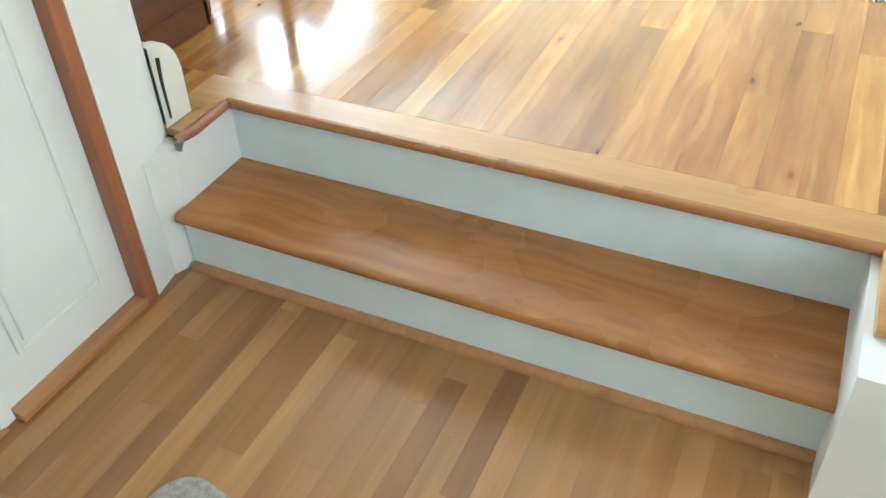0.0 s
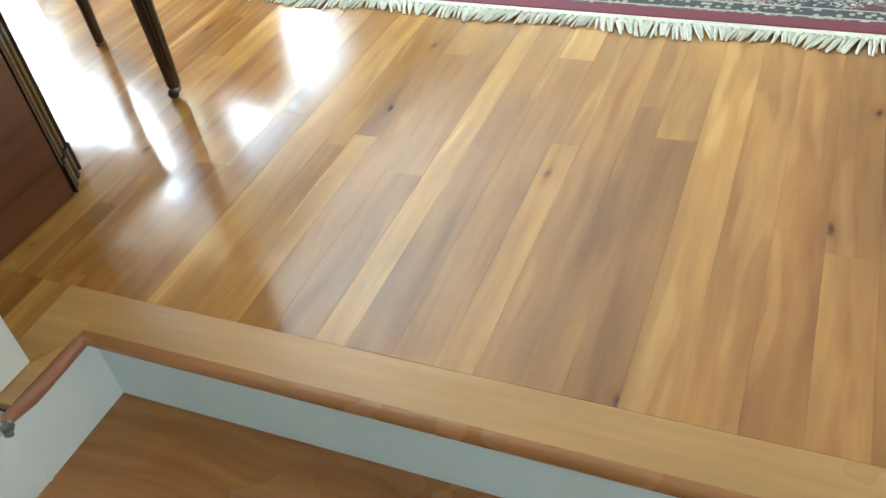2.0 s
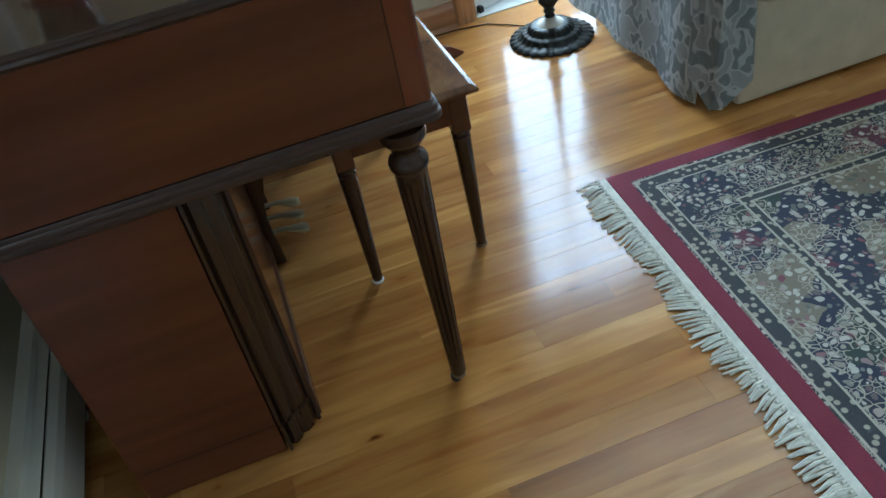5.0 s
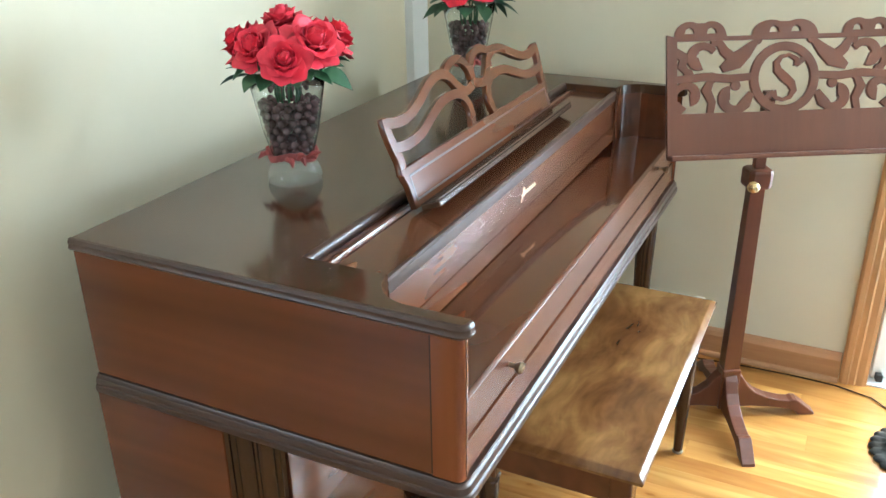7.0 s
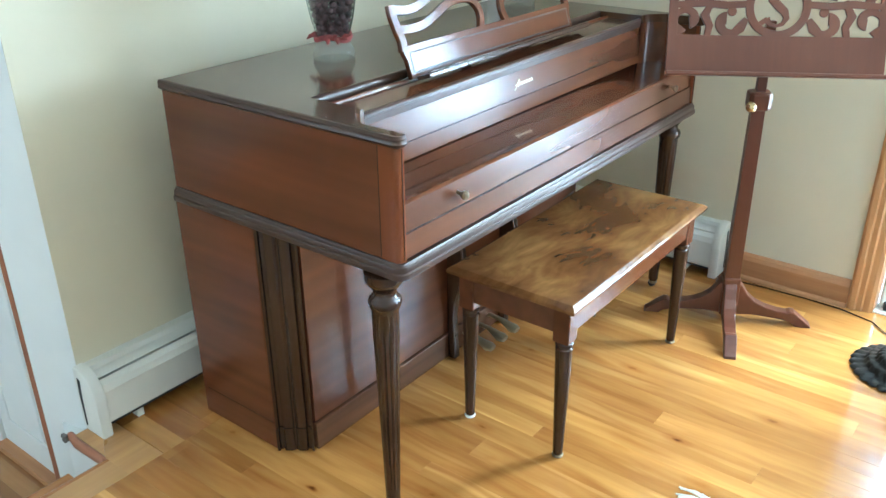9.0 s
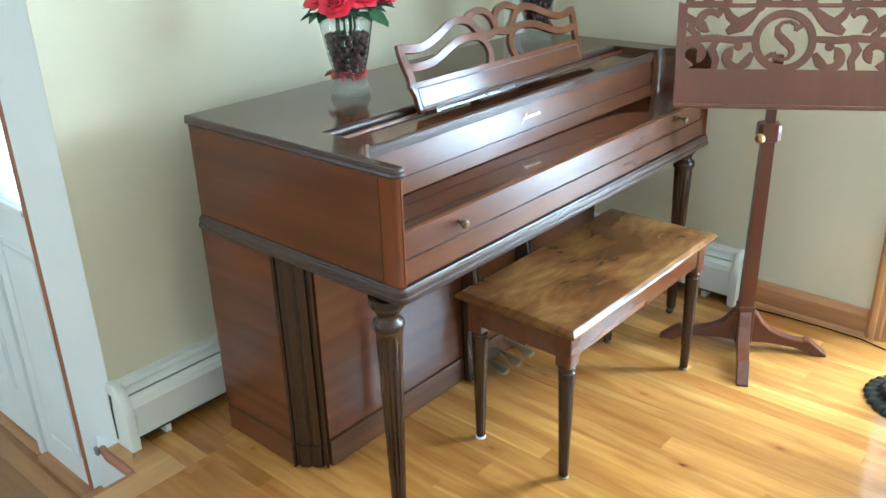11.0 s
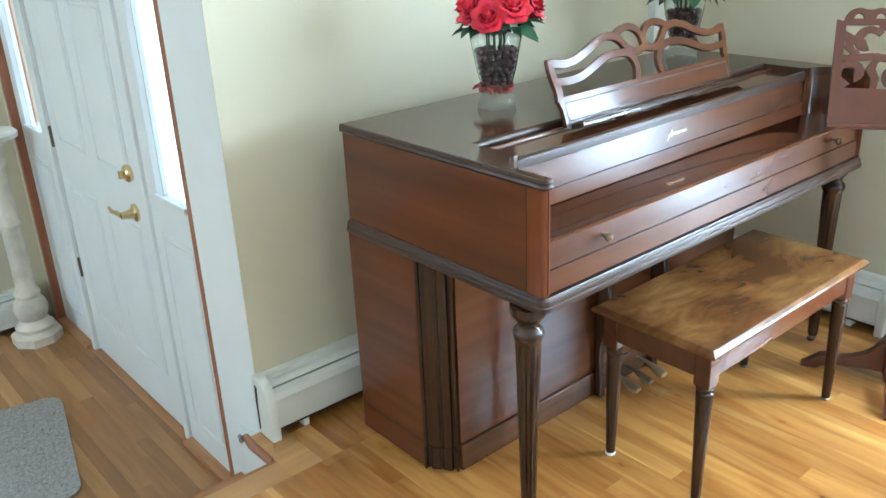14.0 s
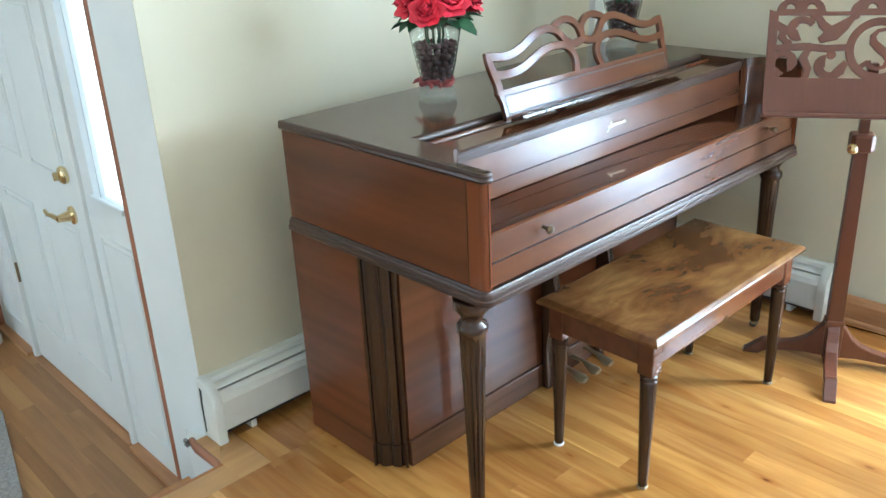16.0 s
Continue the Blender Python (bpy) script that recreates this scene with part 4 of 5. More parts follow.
# ---- piano bench ----
def bench():
    x0, x1, y0, y1, zt = -1.50, -0.69, 1.448, 1.832, 0.483
    b = thing("piano_bench", "walnut piano bench with a burl veneer seat on tapered legs", "bench")
    out = [(x0, y0), (x1, y0), (x1, y1), (x0, y1)]
    part("seat", stack(out, [(0.01, zt - 0.024), (0.002, zt - 0.02), (0.0, zt - 0.012), (0.003, zt - 0.008), (0.012, zt - 0.001), (0.016, zt)]), M_BURL, b, "swirling burl veneer seat top")
    a = 0.028
    za, zb = zt - 0.024, zt - 0.10
    for n, bx in (("front_apron", (x0 + a + 0.03, x1 - a - 0.03, y1 - a - 0.016, y1 - a)), ("back_apron", (x0 + a + 0.03, x1 - a - 0.03, y0 + a, y0 + a + 0.016)),
                  ("side_apron", (x0 + a, x0 + a + 0.016, y0 + a + 0.03, y1 - a - 0.03)), ("side_apron", (x1 - a - 0.016, x1 - a, y0 + a + 0.03, y1 - a - 0.03))):
        part(n, box(*bx, zb, za, 0.003), M_PIANO, b)
    part("music_shelf", box(x0 + a + 0.016, x1 - a - 0.016, y0 + a + 0.016, y1 - a - 0.016, zb + 0.01, zb + 0.018), M_PDARK, b)
    for x in (x0 + a + 0.02, x1 - a - 0.02):
        for y in (y0 + a + 0.02, y1 - a - 0.02):
            part("corner_block", box(x - 0.023, x + 0.023, y - 0.023, y + 0.023, zb - 0.025, za, 0.004), M_PIANO, b)
            leg = part("leg", lathe([(0.0125, 0.008), (0.0135, 0.012), (0.014, 0.03), (0.0225, zb - 0.050), (0.0225, zb - 0.046), (0.0195, zb - 0.043), (0.0195, zb - 0.040), (0.0235, zb - 0.036), (0.0235, zb - 0.030), (0.020, zb - 0.0255)],
                                    24, m=pose(x, y, 0)), M_PDARK, b, smooth=35)
            part("glide", lathe([(0.0, 0.0), (0.014, 0.0), (0.016, 0.004), (0.01, 0.009)], 14, m=pose(x, y, 0)), M_HEATER if (x > -1 and y < 1.6) else M_ABRASS, leg)
    return b


# ---- music stand ----
def scroll(cx, cz, r, a0, turns, sx, w):
    """A comma-like scroll: the outline of a spiral stroke that thickens to a bud."""
    path, ws = [], []
    n = 16
    for i in range(n + 1):
        t = i / n
        a = radians(a0 + 360 * turns * t)
        rr = r * (1 - 0.75 * t)
        path.append((cx + sx * rr * math.cos(a), cz + rr * math.sin(a)))
        ws.append(w * (0.8 + 0.9 * t))
    return ribbon(path, ws)


def music_stand():
    s = thing("music_stand", "cherry wood music stand with fretwork desk on a four-foot base", "music stand", (-1.714, 1.868, 0))
    th = math.degrees(math.atan2(0.515, -0.304))
    for i in range(4):
        top = [(0.02, 0.15), (0.04, 0.13), (0.06, 0.10), (0.085, 0.078), (0.12, 0.062), (0.16, 0.052), (0.19, 0.049), (0.2, 0.054), (0.212, 0.053), (0.235, 0.036), (0.258, 0.016), (0.27, 0.008), (0.272, 0.0), (0.222, 0.0), (0.21, 0.012), (0.18, 0.022), (0.13, 0.027), (0.08, 0.03), (0.02, 0.026)]
        foot = prism(top, "y", -0.019, 0.019, 0.003)
        f = part("foot", foot, M_STAND, s)
        f.rotation_euler = (0, 0, radians(24 + 90 * i))
    body = bmesh.new()
    box(-0.028, 0.028, -0.028, 0.028, 0.024, 0.16, 0.004, bm=body)
    b = part("hub", body, M_STAND, s)
    b.rotation_euler = (0, 0, radians(th))
    col = prism([(-0.024, -0.02), (0.024, -0.02), (0.024, 0.02), (-0.024, 0.02)], "z", 0.14, 0.735, 0.002)
    c = part("column", col, M_STAND, s)
    c.rotation_euler = (0, 0, radians(th))
    for v in c.data.vertices:
        k = 1.0 - 0.18 * max(0, (v.co.z - 0.14) / 0.6)
        v.co.x *= k
        v.co.y *= k
    cl = part("collar", prism([(0.034, -0.024), (0.034, 0.024), (0.022, 0.034), (-0.022, 0.034), (-0.034, 0.024), (-0.034, -0.024), (-0.022, -0.034), (0.022, -0.034)], "z", 0.735, 0.79, 0.008), M_STAND, s)
    cl.rotation_euler = (0, 0, radians(th))
    kn = part("knob", lathe([(0.006, 0), (0.006, 0.02), (0.014, 0.026), (0.017, 0.034), (0.013, 0.042), (0.0, 0.045)], 18, m=pose(0, -0.034, 0.755, 90, 0, 0)), M_BRASS, s, "round brass clamp knob", smooth=40)
    kn.rotation_euler = (0, 0, radians(th - 90 + 60))
    rod = part("rod", prism([(-0.014, -0.011), (0.014, -0.011), (0.014, 0.011), (-0.014, 0.011)], "z", 0.79, 1.0, 0.002), M_STAND, s)
    rod.rotation_euler = (0, 0, radians(th))
    # desk: x runs along its width, z up its face
    W, H = 0.598, 0.307
    w = W / 2
    lo, hi = 0.108, 0.262
    outline = [(-w, 0), (w, 0), (w, 0.30)]
    for cx in (0.215, 0.0, -0.215):
        rr = 0.066 if cx else 0.085
        outline += [(cx + rr, 0.295)] + arc(cx + rr * 0.42, 0.298, rr * 0.55, 20, 120, 6, 0.034) + arc(cx - rr * 0.42, 0.298, rr * 0.55, 60, 160, 6, 0.034) + [(cx - rr, 0.295)]
    outline += [(-w, 0.30)]
    field = [(-w + 0.024, lo), (w - 0.024, lo), (w - 0.024, 0.286), (-w + 0.024, 0.286)]
    islands = []

    def keep(o):
        islands.append(o)

    boards = [plate([outline, field], 0.012)]
    ring = [arc(0, 0.19, 0.088, 0, 354, 40), arc(0, 0.19, 0.068, 0, 354, 40)]
    boards.append(plate(ring, 0.0118))
    spath = [(0.034, 0.222), (0.03, 0.236), (0.012, 0.246), (-0.008, 0.242), (-0.02, 0.228), (-0.018, 0.21), (0.0, 0.192), (0.018, 0.176), (0.024, 0.158), (0.014, 0.142), (-0.004, 0.136), (-0.022, 0.142), (-0.03, 0.156)]
    sw = [0.018, 0.01, 0.007, 0.009, 0.014, 0.019, 0.022, 0.02, 0.015, 0.009, 0.007, 0.01, 0.018]
    boards.append(plate([ribbon(spath, sw)], 0.0118, pose(0, 0, 0)))
    boards.append(plate([ribbon([(0.03, 0.222), (0.052, 0.238)], 0.012)], 0.0112))
    boards.append(plate([ribbon([(-0.028, 0.155), (-0.05, 0.14)], 0.012)], 0.0112))
    for sx in (-1, 1):
        strokes = [
            ribbon([(sx * 0.085, 0.196), (sx * 0.14, 0.192), (sx * 0.2, 0.198), (sx * 0.28, 0.192)], [0.016, 0.019, 0.019, 0.016]),
            scroll(sx * 0.135, 0.148, 0.042, 200 if sx > 0 else 200, 0.62, sx, 0.019),
            scroll(sx * 0.215, 0.240, 0.040, 150, -0.66, sx, 0.018),
            scroll(sx * 0.245, 0.150, 0.036, 20, 0.6, sx, 0.017),
            ribbon([(sx * 0.07, 0.285), (sx * 0.1, 0.255), (sx * 0.125, 0.235), (sx * 0.16, 0.215)], [0.011, 0.030, 0.041, 0.016]),
            ribbon([(sx * 0.125, 0.235), (sx * 0.155, 0.26), (sx * 0.17, 0.286)], [0.027, 0.022, 0.014]),
            ribbon([(sx * 0.085, 0.155), (sx * 0.1, 0.13), (sx * 0.125, 0.107)], [0.014, 0.027, 0.016]),
            ribbon([(sx * 0.278, 0.262), (sx * 0.255, 0.245), (sx * 0.262, 0.225), (sx * 0.245, 0.205)], [0.016, 0.027, 0.022, 0.011]),
            ribbon([(sx * 0.19, 0.108), (sx * 0.185, 0.135), (sx * 0.2, 0.165), (sx * 0.185, 0.195)], [0.016, 0.019, 0.024, 0.014]),
            ribbon([(sx * 0.278, 0.11), (sx * 0.262, 0.13)], [0.019, 0.027]),
        ]
        for bx, bz, br in ((0.285, 0.192, 0.013), (0.176, 0.283, 0.012), (0.07, 0.285, 0.011), (0.127, 0.11, 0.012), (0.245, 0.206, 0.012), (0.186, 0.195, 0.013), (0.125, 0.175, 0.012), (0.23, 0.262, 0.012)):
            strokes.append(arc(sx * bx, bz, br, 0, 345, 14))
        for q, o in enumerate(strokes):
            boards.append(plate([o], 0.0116 - 0.00015 * q))
    boards.append(plate([ribbon([(-0.03, 0.106), (-0.012, 0.11), (0.012, 0.11), (0.03, 0.106)], 0.016)], 0.0113))
    # small piercings in the crests
    crest = []
    for cx in (0.215, 0.0, -0.215):
        for q in (-1, 1):
            crest.append([(cx + q * 0.028 + p, 0.302 + r2) for p, r2 in ((-0.014, 0), (0.014, 0), (0.010, 0.012), (0.0, 0.017), (-0.010, 0.012))])
    boards[0].free()
    boards[0] = plate([outline, field] + crest, 0.012)
    desk = bmesh.new()
    for b2 in boards:
        joined(b2, desk)
    m = Matrix.Translation((0.116, 0.062, 0.87)) @ pose(0, 0, 0, 0, 0, th) @ pose(0, 0, 0, -17, 0, 0)
    d = part("desk", desk, M_STAND, s)
    d.matrix_basis = m
    l = part("ledge", box(-w - 0.004, w + 0.004, -0.05, -0.006, -0.006, 0.006, 0.003), M_STAND, s)
    l.matrix_basis = m
    hb = part("hinge_block", box(-0.03, 0.03, 0.006, 0.06, 0.03, 0.09, 0.004), M_STAND, s)
    hb.matrix_basis = m
    return s


# ---- vases with roses ----
M_PETAL = plain("petal", (0.62, 0.022, 0.05), 0.55, var=0.25, scale=24, bumps=0.25, fine=90)
M_LEAF = plain("leaf", (0.035, 0.09, 0.035), 0.5, var=0.35, scale=20, bumps=0.3, fine=60)
M_BEAD = plain("glass_bead", (0.16, 0.085, 0.09), 0.12, var=0.8, scale=40, coat=0.8, bumps=0.0)
M_RIBBON = plain("dried_ribbon", (0.22, 0.035, 0.03), 0.7, var=0.3, scale=30, bumps=0.5, fine=70)
M_STRAW = plain("straw", (0.55, 0.45, 0.28), 0.8)
VPROF = [(r * 1.08, z * 1.15) for r, z in [(0.049, 0.0), (0.051, 0.008), (0.048, 0.02), (0.040, 0.034), (0.037, 0.044), (0.042, 0.06), (0.051, 0.09), (0.059, 0.13), (0.066, 0.165), (0.070, 0.19)]]


def petal_bm(w, h, curl, open_, lift):
    """One cupped petal, standing at the origin and leaning along +y."""
    own = bmesh.new()
    n, k = 6, 5
    grid = []
    for j in range(k + 1):
        v = j / k
        row = []
        for i in range(n + 1):
            u = i / n * 2 - 1
            half = w * math.sin(math.pi * min(1, 0.18 + 0.62 * v)) * (1 - 0.08 * v ** 4)
            x = u * half
            y = open_ * v ** 1.3 + curl * v ** 4 - 0.55 * half * u * u + 0.0012 * math.sin(4 * u + 9 * v)
            z = lift + h * v - 0.35 * curl * v ** 5 - 0.22 * h * (u ** 4) * v
            row.append(own.verts.new((x, y, z)))
        grid.append(row)
    for a, b in zip(grid, grid[1:]):
        for i in range(n):
            own.faces.new((a[i], a[i + 1], b[i + 1], b[i]))
    return own


def rose(rng):
    r = thing("rose", "open red rose with layered petals", "rose", group="roses")
    layers = ((4, 0.010, 0.024, -0.002, 0.0, 0.014), (5, 0.015, 0.026, 0.0, 0.003, 0.010), (6, 0.019, 0.027, 0.003, 0.008, 0.006), (7, 0.023, 0.026, 0.007, 0.013, 0.002), (7, 0.025, 0.022, 0.011, 0.018, -0.001))
    off = 0
    for n, w, h, curl, op, lift in layers:
        for i in range(n):
            bm = petal_bm(w, h * rng.uniform(0.92, 1.08), curl, op, lift)
            a = 360 / n * i + off + rng.uniform(-8, 8)
            bmesh.ops.transform(bm, matrix=pose(0, 0, 0, rng.uniform(-6, 6), 0, a) @ pose(0, 0.004 + 0.22 * op, 0), verts=bm.verts)
            part("petal", bm, M_PETAL, r, smooth=80)
        off += 37
    bud = lathe([(0.003, 0.008), (0.009, 0.018), (0.010, 0.028), (0.006, 0.036), (0.002, 0.034)], 10)
    part("bud", bud, M_PETAL, r, smooth=60)
    part("stem", tube([(0, 0, 0.004), (0, 0, -0.03)], 0.003, 6), M_LEAF, r, "short green stem")
    sep = bmesh.new()
    for i in range(5):
        a = radians(72 * i)
        p0, p1 = Vector((0.004 * math.cos(a - 0.5), 0.004 * math.sin(a - 0.5), 0)), Vector((0.004 * math.cos(a + 0.5), 0.004 * math.sin(a + 0.5), 0))
        p2 = Vector((0.024 * math.cos(a), 0.024 * math.sin(a), 0.006))
        q = [sep.verts.new(v) for v in (p0, p1, p2)]
        sep.faces.new(q)
    part("sepals", sep, M_LEAF, r)
    return r


def leaf_spray(rng, at, label):
    """Leaves round the mouth of a vase; each leaf is a part."""
    g = thing("rose_leaves", label, "foliage", at)
    for i in range(22):
        own = bmesh.new()
        L, w = rng.uniform(0.05, 0.075), rng.uniform(0.017, 0.024)
        n = 6
        mid, lf, rt = [], [], []
        for j in range(n + 1):
            t = j / n
            hw = w * math.sin(math.pi * t ** 0.8)
            mid.append(own.verts.new((0, L * t, -0.25 * L * t * t)))
            lf.append(own.verts.new((-hw, L * t, -0.25 * L * t * t + 0.25 * hw)))
            rt.append(own.verts.new((hw, L * t, -0.25 * L * t * t + 0.25 * hw)))
        for j in range(n):
            own.faces.new((mid[j], mid[j + 1], lf[j + 1], lf[j]))
            own.faces.new((mid[j], rt[j], rt[j + 1], mid[j + 1]))
        a = 360 / 22 * i * 3.2 + rng.uniform(-15, 15)
        rr, zz = (0.072, rng.uniform(-0.012, 0.008)) if i % 2 else (0.05, rng.uniform(0.0, 0.03))
        bmesh.ops.transform(own, matrix=pose(0, 0, zz, 0, 0, a) @ pose(0, rr, 0, rng.uniform(-35, 25), rng.uniform(-25, 25), 0), verts=own.verts)
        bmesh.ops.solidify(own, geom=own.faces[:], thickness=0.0006)
        part("leaf", own, M_LEAF, g, smooth=60)
    st = bmesh.new()
    for i in range(9):
        a = 2 * math.pi * i / 9
        tube([(0.02 * math.cos(a), 0.02 * math.sin(a), -0.06), (0.035 * math.cos(a), 0.035 * math.sin(a), 0.0), (0.05 * math.cos(a), 0.05 * math.sin(a), 0.035)], 0.0025, 5, st)
    part("stems", st, M_LEAF, g, "green flower stems", kind="stuff")
    return g


def vase(x, y, z, seed, roses, extra=False):
    rng = random.Random(seed)
    v = thing("vase", "flared clear glass vase on the piano lid", "vase", (x, y, z))
    inner = [(r - 0.003, h) for r, h in VPROF[4:]]
    prof = [(0.0, VPROF[4][1])] + VPROF[4:] + [(VPROF[-1][0] - 0.0015, 0.2205)] + inner[::-1] + [(0.0, 0.056)]
    foot = [(0.0, 0.0006)] + [(r, h + 0.0006) for r, h in VPROF[:4]] + [(VPROF[4][0], VPROF[4][1] - 0.0004), (0.0, VPROF[4][1] - 0.0004)]
    part("foot", lathe([(max(r, 0.0004), h) for r, h in foot], 40), M_FOOT, v, "thick clear glass foot", smooth=50)
    own = bmesh.new()
    seg = 40
    rings = []
    for r, h in prof:
        rings.append([own.verts.new((max(r, 0.0004) * math.cos(2 * math.pi * i / seg), max(r, 0.0004) * math.sin(2 * math.pi * i / seg), h)) for i in range(seg)])
    for a, b in zip(rings, rings[1:]):
        for i in range(seg):
            own.faces.new((a[i], a[(i + 1) % seg], b[(i + 1) % seg], b[i]))
    own.faces.new(rings[0])
    own.faces.new(rings[-1])
    part("body", own, M_VASE, v, smooth=50)
    # beads
    bd = thing("glass_beads", "dark purple glass beads filling the vase", "beads", (x, y, z), kind="stuff")
    own = bmesh.new()
    r0 = 0.0082
    h = 0.066
    while h < 0.165:
        R = np.interp(h, [q[1] for q in VPROF], [q[0] for q in VPROF]) - 0.004 - r0
        rad = R
        while rad > R - 2.5 * r0 and rad > 0:
            n = max(1, int(2 * math.pi * rad / (2.45 * r0)))
            o = rng.uniform(0, 6)
            for i in range(n):
                a = o + 2 * math.pi * i / n
                bmesh.ops.create_icosphere(own, subdivisions=2, radius=r0, matrix=pose(rad * math.cos(a), rad * math.sin(a), h + rng.uniform(-0.001, 0.001)))
            rad -= 2.05 * r0
        h += 1.85 * r0
    me_ob = part("beads", own, M_BEAD, bd, kind="stuff", smooth=80)
    # ribbon round the foot
    rb = thing("ribbon", "dried dark red ribbon tied round the foot of the vase", "ribbon", (x, y, z))
    pts = [(0.0455 * math.cos(t) + rng.uniform(-0.002, 0.002), 0.0455 * math.sin(t) + rng.uniform(-0.002, 0.002), 0.056 + 0.006 * math.sin(3 * t)) for t in (2 * math.pi * k / 24 for k in range(25))]
    part("band", tube(pts, 0.0055, 6, flat=1.3), M_RIBBON, rb, smooth=60)
    for k in range(10):
        a = rng.uniform(0, 6.28) if k > 5 else radians(20 + 12 * k)
        c = Vector((0.05 * math.cos(a), 0.05 * math.sin(a), 0.056))
        d = Vector((math.cos(a + rng.uniform(-1, 1)), math.sin(a + rng.uniform(-1, 1)), rng.uniform(-0.7, 0.9))) * rng.uniform(0.014, 0.03)
        part("loose_end", tube([c, c + d * 0.5 + Vector((0, 0, 0.004)), c + d], [0.004, 0.006, 0.001], 5), M_RIBBON, rb, smooth=60)
    leaf_spray(rng, (x, y, z + 0.220), "dark green rose leaves spilling over the vase mouth")
    first = None
    for i, (ax, ay, az, s) in enumerate(roses):
        tilt = Vector((ax, ay, 0.045 + 0.55 * az))
        q = tilt.to_track_quat("Z", "Y").to_matrix().to_4x4()
        m = Matrix.Translation((x + ax - 0.008, y + ay + 0.010, z + 0.230 + az)) @ q @ pose(0, 0, 0, 0, 0, 47 * i) @ Matrix.Scale(s, 4)
        if first is None:
            first = rose(rng)
            first.matrix_world = m
        else:
            c = copy_thing(first, m)
            c.matrix_world = m
    if extra:
        sp = bmesh.new()
        for k in range(9):
            a = rng.uniform(-0.6, 0.6)
            tube([(0, 0, 0), (-0.02 + 0.03 * a, 0.02 * a, 0.08), (-0.04 + 0.09 * a, -0.02 + 0.05 * a, 0.15 + rng.uniform(-0.02, 0.02))], [0.001, 0.0008, 0.0006], 4, sp)
        t = thing("dried_grass", "pale dried grass sprigs among the roses", "foliage", (x + 0.02, y - 0.03, z + 0.2))
        part("sprigs", sp, M_STRAW, t)


BUNCH = [(0.024, 0.056, 0.034, 1.65), (0.068, -0.012, 0.03, 1.5), (-0.052, 0.044, 0.028, 1.5), (0.002, -0.008, 0.05, 1.6), (0.037, -0.064, 0.03, 1.45), (-0.05, -0.05, 0.032, 1.5),
         (0.082, 0.048, 0.02, 1.35), (-0.085, 0.0, 0.02, 1.4)]



# ---- floor lamp, sofa, rug ----
def floor_lamp():
    l = thing("floor_lamp", "dark bronze floor lamp with a scalloped pierced base", "floor lamp", (-1.71, 2.43, 0))

    def scal(a, r, z):
        return 0.011 * abs(math.cos(a * 14)) if r > 0.12 else (0.002 * math.cos(a * 24) if r > 0.06 else 0)

    part("base", lathe([(0.10, 0.0), (0.138, 0.0), (0.144, 0.006), (0.139, 0.012), (0.122, 0.014), (0.112, 0.019), (0.106, 0.031), (0.100, 0.036), (0.09, 0.036), (0.082, 0.040), (0.078, 0.052), (0.070, 0.058), (0.05, 0.060)], 168, scallop=scal), M_IRON, l, smooth=50)
    part("collar", lathe([(0.05, 0.058), (0.046, 0.064), (0.03, 0.07), (0.02, 0.082), (0.0, 0.083)], 32), M_STONE, l, "pale marble ring", smooth=50)
    part("stem_turning", lathe([(0.012, 0.08), (0.02, 0.088), (0.014, 0.096), (0.022, 0.106), (0.016, 0.116), (0.024, 0.128), (0.035, 0.142), (0.034, 0.152), (0.022, 0.164), (0.018, 0.18), (0.019, 0.22), (0.014, 0.275), (0.013, 0.29), (0.022, 0.298), (0.022, 0.304), (0.012, 0.312), (0.0, 0.313)], 24), M_IRON, l, smooth=45)
    part("pole", lathe([(0.0095, 0.312), (0.0095, 1.36), (0.0, 1.361)], 14), M_IRON, l, smooth=45)
    part("socket", lathe([(0.02, 1.36), (0.03, 1.37), (0.022, 1.40), (0.022, 1.44), (0.0, 1.441)], 18), M_IRON, l, smooth=45)
    part("shade", lathe([(0.2, 1.40), (0.2, 1.401), (0.12, 1.68), (0.118, 1.68), (0.197, 1.402)], 40), M_BEIGE, l, "pale fabric cone shade", smooth=45)


def damask(name, base, motif, rough=0.75):
    m, nt, b = base_mat(name, rough)
    vec, _ = coords(nt)
    warp = mix_in(nt, "ShaderNodeTexNoise", Scale=9.0, Detail=2.0)
    nt.links.new(vec, warp.inputs["Vector"])
    add = nt.nodes.new("ShaderNodeVectorMath")
    add.operation = "MULTIPLY_ADD"
    nt.links.new(warp.outputs["Color"], add.inputs[0])
    add.inputs[1].default_value = (0.11, 0.11, 0.11)
    nt.links.new(vec, add.inputs[2])
    v = mix_in(nt, "ShaderNodeTexVoronoi", Scale=25.0)
    v.feature = "SMOOTH_F1"
    nt.links.new(scaled(nt, add.outputs[0], (1.3, 1.3, 0.75)), v.inputs["Vector"])
    f = noise_of(nt, add.outputs[0], 17, 1.5)
    mu = nt.nodes.new("ShaderNodeMath")
    mu.operation = "MULTIPLY"
    nt.links.new(v.outputs["Distance"], mu.inputs[0])
    nt.links.new(f, mu.inputs[1])
    mu2 = nt.nodes.new("ShaderNodeMath")
    mu2.operation = "MULTIPLY"
    nt.links.new(mu.outputs[0], mu2.inputs[0])
    mu2.inputs[1].default_value = 2.6
    nt.links.new(ramp(nt, mu2.outputs[0], [(0.42, motif), (0.5, base), (0.62, base), (0.68, tuple((p + q) / 2 for p, q in zip(base, motif)))]), b.inputs["Base Color"])
    bump(nt, b, noise_of(nt, vec, 220, 2), 0.2, 0.001)
    b.inputs["Sheen Weight"].default_value = 0.2
    return m


